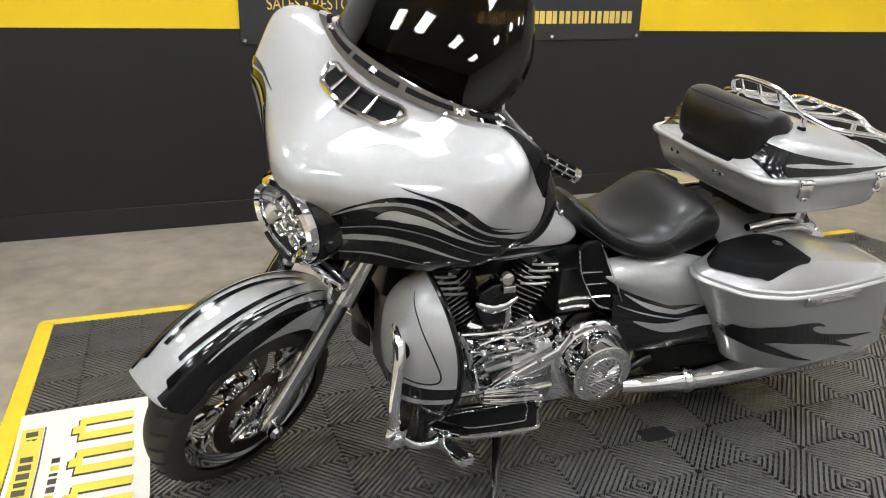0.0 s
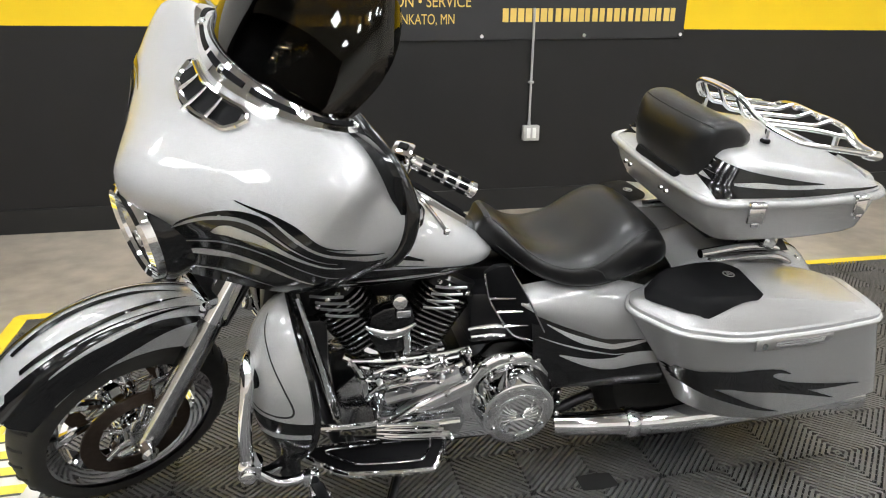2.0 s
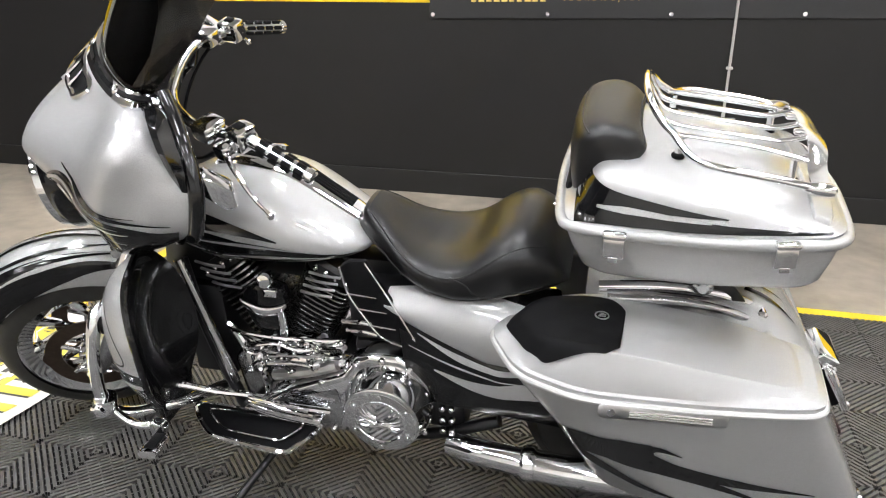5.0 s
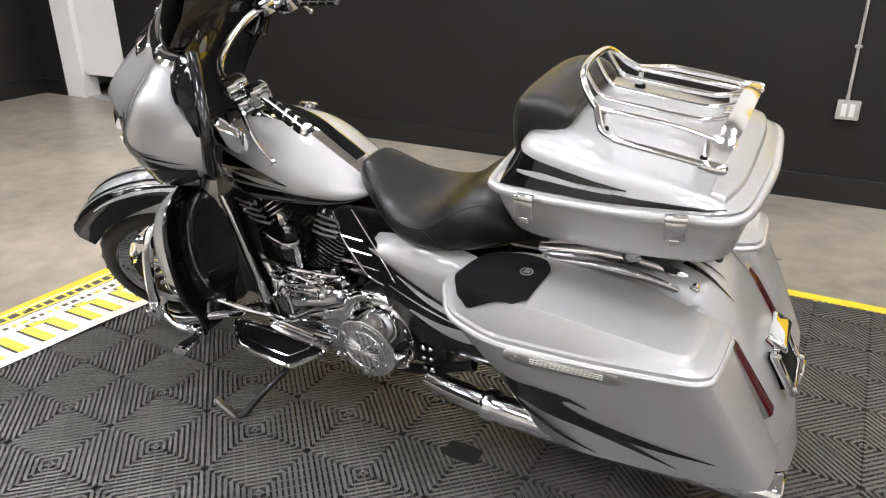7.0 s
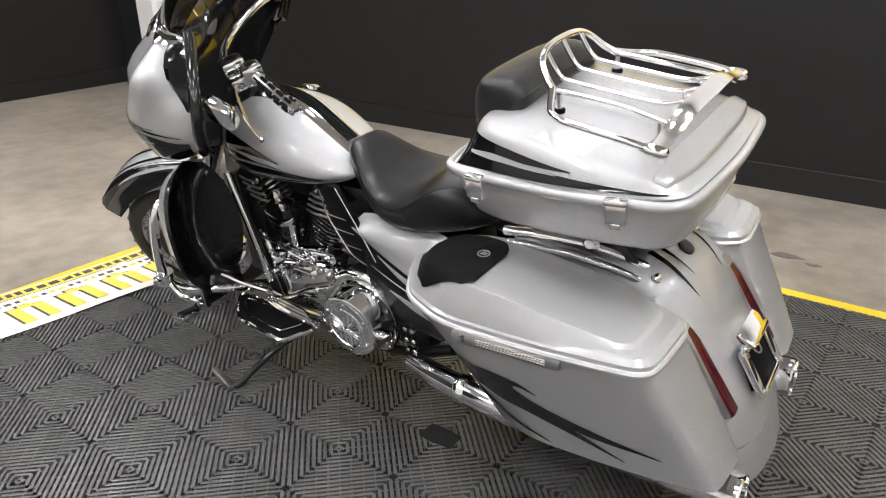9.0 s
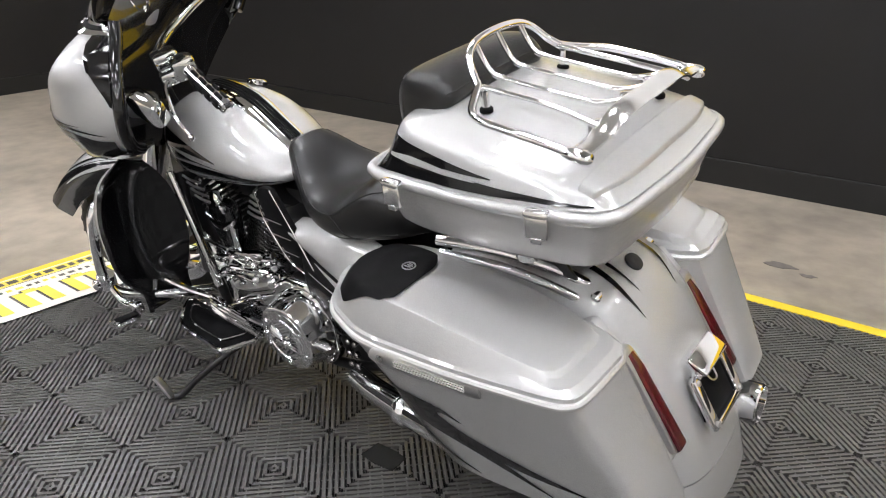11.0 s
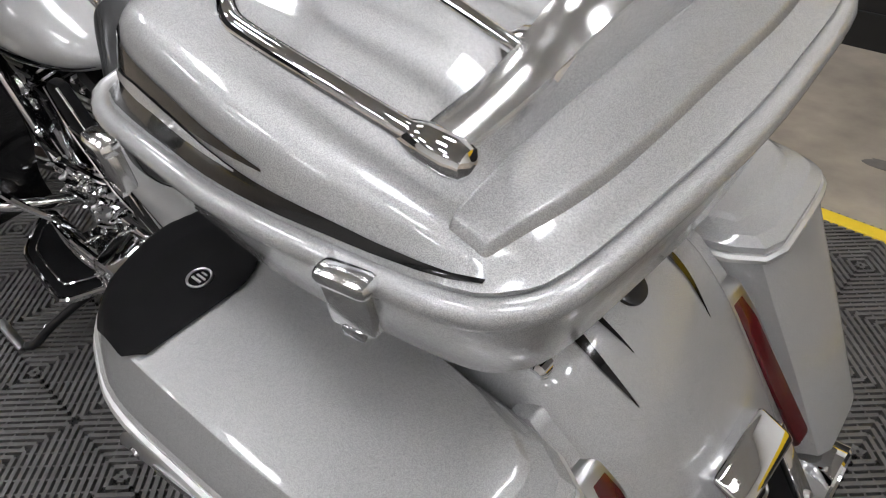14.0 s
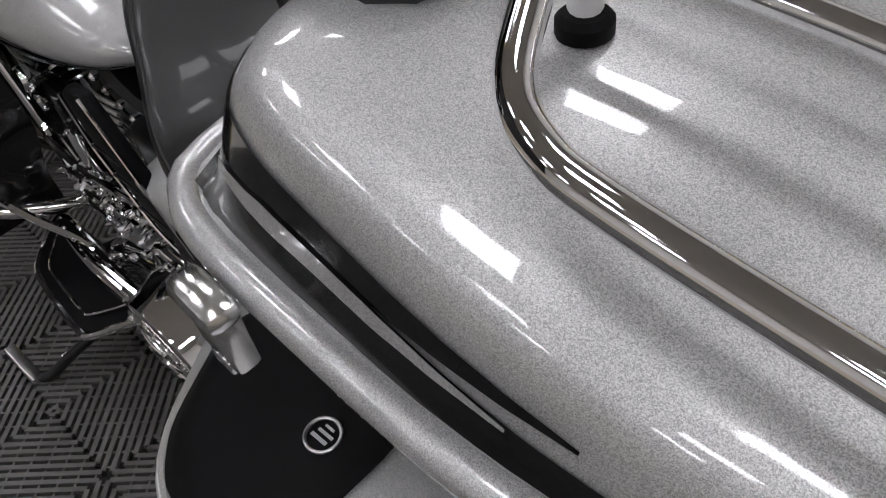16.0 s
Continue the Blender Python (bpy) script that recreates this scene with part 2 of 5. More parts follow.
def paint(tree, rows, to3d, direction, off):
    """Lays a band on a surface, as a thin skin that follows it."""
    bm = bmesh.new()
    d = Vector(direction).normalized()
    grid = []
    for r in rows:
        line = []
        for p in r:
            hit = tree.ray_cast(Vector(to3d(p.x, p.y)) - d * 2, d)
            if hit[0] is None:
                line.append(None)
            else:
                nrm = hit[1] if hit[1].dot(d) < 0 else -hit[1]
                line.append(bm.verts.new(hit[0] + nrm * off))
        grid.append(line)
    for a, b in zip(grid, grid[1:]):
        for i in range(len(a) - 1):
            q = (a[i], a[i + 1], b[i + 1], b[i])
            if None not in q and max((q[0].co - q[2].co).length, (q[1].co - q[3].co).length) < 0.12:
                bm.faces.new(q)
    return bm


def fill_rows(poly, nx=18, ny=8):
    """Rows of points across a convex outline given in a plane."""
    xs = [p[0] for p in poly]
    rows = []
    for i in range(nx + 1):
        x = min(xs) + 1e-4 + (max(xs) - min(xs) - 2e-4) * i / nx
        cut = []
        for (x0, y0), (x1, y1) in zip(poly, poly[1:] + poly[:1]):
            if (x0 - x) * (x1 - x) <= 0 and x0 != x1:
                cut.append(y0 + (y1 - y0) * (x - x0) / (x1 - x0))
        rows.append([Vector((x, min(cut) + (max(cut) - min(cut)) * j / ny, 0)) for j in range(ny + 1)])
    return rows


def thing(name, label, category, group="", m=None):
    e = new(name)
    e.empty_display_size = 0.1
    if m is not None:
        e.matrix_world = m
    return tagged(e, label, category, group)


# ---- room ----
def slab(name, lo, hi, mat, label, category="wall"):
    return tagged(finish(name, box(lo, hi), mat, None, "", "structure"), label, category)


GROUND = FLOOR - 0.018
slab("floor", (-9.0, -8.0, GROUND - 0.1), (7.0, 5.0, GROUND), CONCRETE, "smooth sealed beige concrete showroom floor", "floor")
slab("wall_north", (-4.78, 3.03, GROUND), (7.0, 3.2, 1.172), WALL_BLACK, "charcoal painted lower showroom wall")
slab("wall_north_upper", (-4.78, 3.03, 1.172), (7.0, 3.2, 2.1), WALL_YELLOW, "bright yellow painted band on the showroom wall")
# unseen upper wall, made white so less yellow reflects in the chrome
slab("wall_north_top", (-4.78, 3.03, 2.1), (7.0, 3.2, 4.2), WALL_WHITE, "unseen wall top, assumed white to cut yellow reflections")
slab("wall_corner", (-6.05, 3.03, GROUND), (-5.70, 3.2, 4.2), WALL_BLACK, "charcoal painted wall beside the white door")
slab("door_head", (-5.70, 3.03, 2.2), (-4.78, 3.2, 4.2), WALL_BLACK, "charcoal painted wall over the white door")
slab("wall_behind_door", (-6.05, 4.6, GROUND), (-4.2, 4.7, 2.6), WALL_WHITE, "plain wall in the room behind the door")
slab("wall_behind_side", (-4.3, 3.2, GROUND), (-4.2, 4.6, 2.6), WALL_WHITE, "plain side wall in the room behind the door")
slab("wall_behind_left", (-6.05, 3.2, GROUND), (-5.95, 4.6, 2.6), WALL_WHITE, "plain side wall in the room behind the door")
slab("ceiling_behind", (-6.05, 3.2, 2.6), (-4.2, 4.7, 2.65), CEILING, "plain ceiling of the room behind the door", "ceiling")
slab("wall_west", (-6.2, -8.0, GROUND), (-6.05, 3.2, 4.2), WALL_BLACK, "charcoal painted side wall")
door = tagged(finish("door_1", box((-5.42, 3.075, 0.172), (-4.79, 3.12, 2.19), 0.003, 1), WALL_WHITE, None, "", "structure"), "plain white door panel with an open gap at its foot", "door")
part("jamb", box((-5.698, 3.022, GROUND), (-5.425, 3.198, 2.198), 0.004, 1), WALL_WHITE, door, "wide white door jamb")
part("sill", box((-5.42, 3.04, GROUND), (-4.79, 3.19, GROUND + 0.012), 0.003, 1), GREY_BOX, door)
# south and east walls are unseen; white added as bounce for the bike
slab("wall_south", (-6.2, -8.15, GROUND), (7.0, -8.0, 4.2), WALL_WHITE, "unseen wall, assumed white to bounce light onto the motorcycle")
slab("wall_east", (7.0, -8.15, GROUND), (7.15, 3.2, 4.2), WALL_WHITE, "unseen wall, assumed white to bounce light onto the motorcycle")
slab("ceiling", (-6.2, -8.15, 4.2), (7.15, 3.2, 4.3), CEILING, "pale grey painted ceiling", "ceiling")


def skirting(name, lo, hi):
    bm = box(lo, hi, 0.003, 1)
    return tagged(finish(name, bm, BASEBOARD, None, "", "structure"), "black vinyl skirting strip at the foot of a wall", "baseboard")


skirting("baseboard_north", (-4.78, 3.016, GROUND), (7.0, 3.029, 0.1))
skirting("baseboard_corner", (-6.05, 3.016, GROUND), (-5.705, 3.029, 0.1))
skirting("baseboard_west", (-6.049, -8.0, GROUND), (-6.036, 3.014, 0.1))

# ceiling lamps
lamp = thing("ceiling_light", "square white ceiling light panel with lit diffuser", "ceiling light", "ceiling lights")
part("frame", merge(box((-0.34, -0.34, -0.04), (0.34, -0.30, 0)), box((-0.34, 0.30, -0.04), (0.34, 0.34, 0)), box((-0.34, -0.30, -0.04), (-0.30, 0.30, 0)), box((0.30, -0.30, -0.04), (0.34, 0.30, 0))), TRIM_WHITE, lamp)
part("diffuser", box((-0.299, -0.299, -0.03), (0.299, 0.299, -0.01)), DIFFUSER, lamp, "lit opal diffuser")
# layout assumed; extra panels towards -y are added to brighten upright surfaces
spots = [(x, y) for y in (-5.6, -3.4, -1.2, 1.0) for x in (-4.4, -2.2, 0.0, 2.2, 4.4)]
lamp.matrix_world = pose(spots[0][0], spots[0][1], 4.199)
for x, y in spots[1:]:
    copy_thing(lamp, pose(x, y, 4.199))

# wall banner
ban = thing("wall_banner", "black vinyl banner with gold lettering hung on the wall", "banner")
SAG = math.atan2(0.036, 2.85)


def hung(x, z):
    """Height on the banner, which hangs a little lower at one end."""
    return z + (x - 0.82) * math.tan(SAG)


bm = box((-0.625, 3.018, 1.098), (2.26, 3.024, 1.72), 0.001, 1)
for v in bm.verts:
    v.co.z = hung(v.co.x, v.co.z)
part("vinyl", bm, BANNER, ban)
for i in range(5):
    gx = -0.603 + i * 0.709
    part("grommet", lathe([(0, 0.006), (0.004, 0.014), (0.008, 0.012), (0.008, 0.006)], (gx, 3.017, hung(gx, 1.121)), (0, -1, 0), 14), CHROME, ban, "small brass-coloured metal eyelet")


def lettering(text, x0, x1, zc, height, parent, mat, depth=3.0155):
    cu = bpy.data.curves.new("lettering", "FONT")
    cu.body = text
    cu.size = 1
    tmp = bpy.data.objects.new("lettering", cu)
    scene.collection.objects.link(tmp)
    bpy.context.view_layer.update()
    me = bpy.data.meshes.new_from_object(tmp.evaluated_get(bpy.context.evaluated_depsgraph_get()))
    bpy.data.objects.remove(tmp)
    xs = [v.co.x for v in me.vertices]
    ys = [v.co.y for v in me.vertices]
    for v in me.vertices:
        fx = (v.co.x - min(xs)) / (max(xs) - min(xs))
        fy = (v.co.y - min(ys)) / (max(ys) - min(ys))
        v.co = Vector((x0 + fx * (x1 - x0), depth, hung(x0 + fx * (x1 - x0), zc + (fy - 0.5) * height)))
    me.materials.append(mat)
    ob = new("lettering", me)
    ob.parent = parent
    return ob


lettering("SALES • RESTORATION • SERVICE", -0.457, 0.74, 1.337, 0.072, ban, PRINT_GOLD)
lettering("MANKATO, MN", 0.197, 0.632, 1.224, 0.072, ban, PRINT_GOLD)


def bars(n, x0, x1, zc, h, name, seed):
    """Plain blocks in place of writing that is not spelled out."""
    rnd = random.Random(seed)
    w = (x1 - x0) / n
    for i in range(n):
        a = x0 + i * w + 0.004
        b = a + w * rnd.uniform(0.6, 0.86)
        part(name, box((a, 3.0155, hung(a, zc) - h / 2), (b, 3.0175, hung(a, zc) + h / 2)), PRINT_GOLD, ban)


bars(10, -0.367, 0.101, 1.226, 0.066, "printed_bar", 3)
bars(24, 0.949, 2.194, 1.251, 0.085, "printed_bar", 5)

# conduit and box
con = thing("electrical_conduit", "grey steel conduit running down the wall to an outlet box", "conduit")
part("pipe", tube([(1.168, 3.012, 0.56), (1.168, 3.012, 1.3)], 0.008, 10, 1), GREY_BOX, con)
part("clip", box((1.15, 3.0, 0.82), (1.186, 3.028, 0.835), 0.003), GREY_BOX, con)
part("connector", lathe([(0, 0.011), (0.03, 0.011)], (1.168, 3.012, 0.535), (0, 0, 1), 12), GREY_BOX, con)
obx = part("outlet_box", box((1.122, 2.985, 0.437), (1.238, 3.028, 0.54), 0.006), GREY_BOX, con, "grey metal outlet box")
part("socket", box((1.146, 2.982, 0.455), (1.172, 2.9848, 0.525), 0.002), WALL_WHITE, obx)
part("socket", box((1.186, 2.982, 0.455), (1.212, 2.9848, 0.525), 0.002), WALL_WHITE, obx)
# ---- motorcycle ----
bike = thing("motorcycle", "silver touring motorcycle with black flame graphics leaning on its stand", "motorcycle", "", pose(0, 0.242, FLOOR, 0, 0, 0.5) @ pose(0, 0, 0, 8, 0, 0))
AXLE = Vector((-0.985, 0, 0.29))
RAKE = Vector((0.485, 0, 0.875)).normalized()
STEER = Matrix.Translation(AXLE + Vector((0.006, 0.006, 0.004))) @ Matrix.Rotation(radians(31), 4, RAKE) @ Matrix.Translation(-AXLE)


def curve(table, t):
    """A smooth curve through rows of (t, value)."""
    n = len(table)
    if t <= table[0][0]:
        return table[0][1]
    if t >= table[-1][0]:
        return table[-1][1]
    i = max(j for j in range(n - 1) if table[j][0] <= t)
    (t0, a), (t1, b) = table[i], table[i + 1]
    h = t1 - t0
    sl = (b - a) / h
    sa = sl if i == 0 else 0.5 * (sl + (a - table[i - 1][1]) / (t0 - table[i - 1][0]))
    sb = sl if i == n - 2 else 0.5 * (sl + (table[i + 2][1] - b) / (table[i + 2][0] - t1))
    s = (t - t0) / h
    return (2 * s ** 3 - 3 * s ** 2 + 1) * a + (s ** 3 - 2 * s ** 2 + s) * h * sa + (-2 * s ** 3 + 3 * s ** 2) * b + (s ** 3 - s ** 2) * h * sb


def skin(P, rows, off):
    """A painted shape on the surface P, from rows of (u, v)."""
    bm = bmesh.new()
    grid = [[bm.verts.new(Vector(P(p.x, p.y)) + off * normal(P, p.x, p.y)) for p in r] for r in rows]
    for a, b in zip(grid, grid[1:]):
        for i in range(len(a) - 1):
            bm.faces.new((a[i], a[i + 1], b[i + 1], b[i]))
    return bm


def spoke_wheel(name, centre, R, width, rim_r, matrix, label):
    c = Vector(centre)
    y = Vector((0, 1, 0))
    w = width / 2
    rim = lathe([(-w * 0.8, rim_r - 0.006), (-w * 0.86, rim_r + 0.004), (-w * 0.7, rim_r + 0.002), (-w * 0.55, rim_r - 0.028), (w * 0.55, rim_r - 0.028), (w * 0.7, rim_r + 0.002), (w * 0.86, rim_r + 0.004), (w * 0.8, rim_r - 0.006), (w * 0.5, rim_r - 0.04), (-w * 0.5, rim_r - 0.04), (-w * 0.8, rim_r - 0.006)], c, y, 56, False)
    wheel = part(name, rim, CHROME, bike, label, matrix=matrix)
    prof = []
    for i in range(25):
        a = math.pi * (i / 24)
        d = -math.cos(a)
        prof.append((d * w, rim_r - 0.002 + (R - rim_r) * abs(math.sin(a)) ** 0.62))
    part("tyre", lathe(prof, c, y, 64, False), RUBBER, wheel, "black grooved motorcycle tyre", matrix=matrix)
    part("hub", lathe([(-w * 0.9, 0.03), (-w * 0.8, 0.045), (-0.02, 0.05), (0.02, 0.05), (w * 0.8, 0.045), (w * 0.9, 0.03)], c, y, 24), CHROME, wheel, matrix=matrix)
    for i in range(9):
        a = 2 * math.pi * i / 9
        ca, sa = math.cos(a), math.sin(a)
        cb, sb = math.cos(a + 0.3), math.sin(a + 0.3)
        pts = [c + Vector((0.04 * ca, -0.01, 0.04 * sa)), c + Vector((0.12 * ca, -0.03, 0.12 * sa)), c + Vector(((rim_r - 0.03) * cb, -0.015, (rim_r - 0.03) * sb))]
        part("spoke", tube(pts, 0.015, 8, 5, radii=[1.1, 0.7, 1.3]), CHROME, wheel, matrix=matrix)
    # tread grooves
    for i in range(30):
        a = 2 * math.pi * i / 30
        pts = []
        for d in (-0.8, -0.5, -0.15):
            rr = rim_r - 0.002 + (R - rim_r) * abs(math.sin(math.acos(-d))) ** 0.62 + 0.0006
            b = a + 0.10 * d
            pts.append(c + Vector((rr * math.cos(b), d * w, rr * math.sin(b))))
        part("groove", tube(pts, 0.0042, 5, 3), STITCH, wheel, matrix=matrix)
    return wheel


fw = spoke_wheel("front_wheel", AXLE, 0.295, 0.13, 0.225, STEER, "chrome multi-spoke front wheel")
for s in (-1, 1):
    part("brake_disc", lathe([(-0.003, 0.100), (-0.003, 0.147), (0.003, 0.147), (0.003, 0.100), (-0.003, 0.100)], AXLE + Vector((0, s * 0.078, 0)), (0, 1, 0), 40, False), DISC_METAL, fw, "drilled bronze-dark brake disc", matrix=STEER)
    hub = AXLE + Vector((0, s * 0.078, 0))
    carrier = [lathe([(-0.006, 0.02), (-0.006, 0.052), (0.004, 0.052), (0.004, 0.02)], hub, (0, 1, 0), 24)]
    for k in range(5):
        d = Vector((math.cos(k * 1.2566), 0, math.sin(k * 1.2566)))
        carrier.append(tube([hub + d * 0.046, hub + d * 0.106], 0.009, 10, 1))
    part("carrier", merge(*carrier), CHROME, fw, "chrome five-armed disc carrier", matrix=STEER)
part("rear_wheel", lathe([(-0.08, 0.2), (-0.085, 0.26), (-0.05, 0.3), (0, 0.31), (0.05, 0.3), (0.085, 0.26), (0.08, 0.2)], (0.70, 0, 0.3), (0, 1, 0), 48), RUBBER, bike, "black rear tyre", matrix=None)


# front fender
def fenderP(u, v):
    a = radians(141.5 - 94.5 * u)
    s = 2 * v - 1
    y = 0.088 * math.copysign(abs(math.sin(s * math.pi / 2)) ** 0.9, s)
    drop = curve([(0, 0), (0.55, 0.012), (0.8, 0.04), (1, 0.10)], abs(s))
    flare = 0.008 * max(0, (0.15 - u) / 0.15) ** 2
    r = 0.378 - drop + flare + 0.02 * u
    return (AXLE.x + r * math.cos(a), y, AXLE.z + 0.01 + r * math.sin(a))


part("front_fender", sheet(fenderP, 80, 48, 0.004), SILVER, bike, "silver front fender with black flames", matrix=STEER)
FO = 0.0022


def lick(P, spine, widths, off, mat, name, parent, label="", matrix=None, n=28):
    bm = skin(P, stripe(spine, widths, n), off)
    return part(name, bm, mat, parent, label, 60, matrix)


for mir in (0, 1):
    def M2(pts, mir=mir):
        return [(a, 1 - b if mir else b) for a, b in pts]
    sgn = FO
    lick(fenderP, M2([(0.0, 0.15), (0.3, 0.11), (0.6, 0.12), (0.97, 0.2)]), [0.15, 0.115, 0.08, 0.015], sgn, BLACK, "flame", bike, "black painted flame", STEER)
    lick(fenderP, M2([(0.08, 0.30), (0.3, 0.25), (0.6, 0.27), (0.93, 0.36)]), [0.05, 0.06, 0.045, 0.002], sgn, BLACK, "flame", bike, "", STEER)
    lick(fenderP, M2([(0.18, 0.40), (0.4, 0.38), (0.65, 0.41), (0.85, 0.47)]), [0.025, 0.03, 0.02, 0.002], sgn, BLACK, "flame", bike, "", STEER)
    lick(fenderP, M2([(0.25, 0.15), (0.5, 0.17), (0.7, 0.2)]), [0.005, 0.025, 0.003], sgn * 2, SILVER, "flame_highlight", bike, "", STEER)
    lick(fenderP, M2([(0.4, 0.27), (0.6, 0.28), (0.8, 0.32)]), [0.002, 0.016, 0.002], sgn * 2, SILVER, "flame_highlight", bike, "", STEER)

# fork
for s in (-1, 1):
    low = AXLE + Vector((0.0, s * 0.115, -0.03))
    leg = part("fork_leg", tube([low, low + RAKE * 0.06, low + RAKE * 0.32, low + RAKE * 0.42], 0.033, 18, 3, radii=[0.75, 1, 1, 0.92]), DARK_CHROME, bike, "polished front fork leg", matrix=STEER)
    part("fork_tube", tube([low + RAKE * 0.42, low + RAKE * 0.68], 0.03, 18, 2), DARK_CHROME, leg, matrix=STEER)
    part("axle_cap", lathe([(0, 0.022), (0.03, 0.022), (0.04, 0.014)], low + Vector((0, -0.02 if s < 0 else 0.02, 0.03)), (0, s, 0), 16), CHROME, leg, matrix=STEER)
    for q in (0.01, 0.05):
        part("bolt", lathe([(0, 0.007), (0.03, 0.007)], low + Vector((-0.03, 0, q)), (-1, 0, 0), 8), CHROME, leg, matrix=STEER)
    part("caliper", box((AXLE.x + 0.05, s * 0.085 - 0.022, 0.37), (AXLE.x + 0.13, s * 0.085 + 0.022, 0.46), 0.012), DARK_CHROME, bike, matrix=STEER)
    part("fork_shroud", tube([low + RAKE * 0.45, low + RAKE * 0.62], 0.043, 18, 2), CHROME, leg, matrix=STEER)
part("fork_bridge", box((-0.80, -0.14, 0.70), (-0.69, 0.14, 0.74), 0.015), CHROME, bike, matrix=STEER)

# fairing
W_T = [(0, 0.40), (0.12, 0.445), (0.27, 0.465), (0.45, 0.462), (0.58, 0.442), (0.75, 0.38), (0.9, 0.305), (1, 0.269)]
F_T = [(0, -0.82), (0.12, -0.835), (0.26, -0.855), (0.36, -0.882), (0.45, -0.912), (0.53, -0.917), (0.64, -0.87), (0.76, -0.79), (0.87, -0.71), (1, -0.645)]
B_T = [(0, -0.53), (0.15, -0.51), (0.3, -0.495), (0.58, -0.477), (0.8, -0.49), (1, -0.516)]
LO_T = [(0, 0.775), (0.2, 0.80), (0.45, 0.853), (0.7, 0.905), (0.88, 0.935), (1, 0.955)]
SIDE = [(0, 0), (0.12, 0.10), (0.25, 0.25), (0.4, 0.47), (0.55, 0.70), (0.68, 0.87), (0.78, 0.96), (0.88, 0.995), (1, 1)]
BACK_LOW = [(0, 0), (0.12, 0.005), (0.25, 0.04), (0.4, 0.16), (0.55, 0.30), (0.68, 0.43), (0.78, 0.56), (0.88, 0.75), (1, 1)]
BACK_MID = [(0, 0), (0.12, 0.022), (0.25, 0.11), (0.4, 0.25), (0.55, 0.37), (0.68, 0.46), (0.78, 0.56), (0.88, 0.74), (1, 1)]
BACK_TOP = [(0, 0), (0.12, 0.01), (0.25, 0.05), (0.4, 0.15), (0.55, 0.32), (0.68, 0.50), (0.78, 0.65), (0.88, 0.82), (1, 1)]


def fairP(u, v):
    """The bat-wing shell: a proud nose, hollow flanks and full wings, u across and v up."""
    w, xf, xb = curve(W_T, v), curve(F_T, v), curve(B_T, v)
    s = min(1.0, abs(u))
    g = curve(BACK_MID, s)
    if v < 0.5:
        g += (curve(BACK_LOW, s) - g) * max(0.0, 1 - v / 0.5)
    else:
        g += (curve(BACK_TOP, s) - g) * min(1.0, (v - 0.5) / 0.5) ** 1.5
    k = math.exp(-((v - 0.8) / 0.18) ** 2 - ((s - 0.76) / 0.17) ** 2) * min(1.0, max(0.0, (1 - v) / 0.1))
    y = w * curve(SIDE, s) + 0.09 * k
    lo, hi = curve(LO_T, s), 1.275 - 0.025 * s ** 1.5
    return (xf + (xb - xf) * g, math.copysign(y, -u), lo + (hi - lo) * v + 0.045 * k)


fairing = part("fairing", sheet(lambda u, v: fairP(2 * u - 1, v), 56, 34, 0.005), SILVER, bike, "silver batwing front fairing with black flames", matrix=STEER)


def inP(u, v):
    s = 2 * u - 1
    p = Vector(fairP(s * 0.985, v))
    return (curve(B_T, v) + 0.012 - 0.10 * (1 - s * s) * 1.1, p.y, p.z)


part("inner_fairing", sheet(inP, 24, 16, 0.004), BLACK, fairing, "gloss black inner fairing", matrix=STEER)
for s in (-1, 1):
    def edge(t, s=s):
        return fairP(s * 0.995, t)
    part("edge_trim", tube([Vector(edge(i / 14)) + Vector((0.012, 0, 0)) for i in range(15)], 0.018, 10, 3), BLACK, fairing, matrix=STEER)
    part("speaker", lathe([(0, 0.065), (0.015, 0.062), (0.02, 0.05), (0.012, 0.01)], (-0.60, s * 0.26, 1.07), (1, 0, 0.1), 28), MATTE, fairing, matrix=STEER)
part("radio", box((-0.60, -0.1, 1.03), (-0.575, 0.1, 1.15), 0.008), SCREEN, fairing, "grey radio screen", matrix=STEER)
for q in (-0.13, 0.0, 0.13):
    part("gauge", lathe([(0, 0.045), (0.02, 0.045), (0.024, 0.038), (0.018, 0.036)], (-0.61, q, 1.20), (1, 0, 0.3), 24), CHROME, fairing, matrix=STEER)
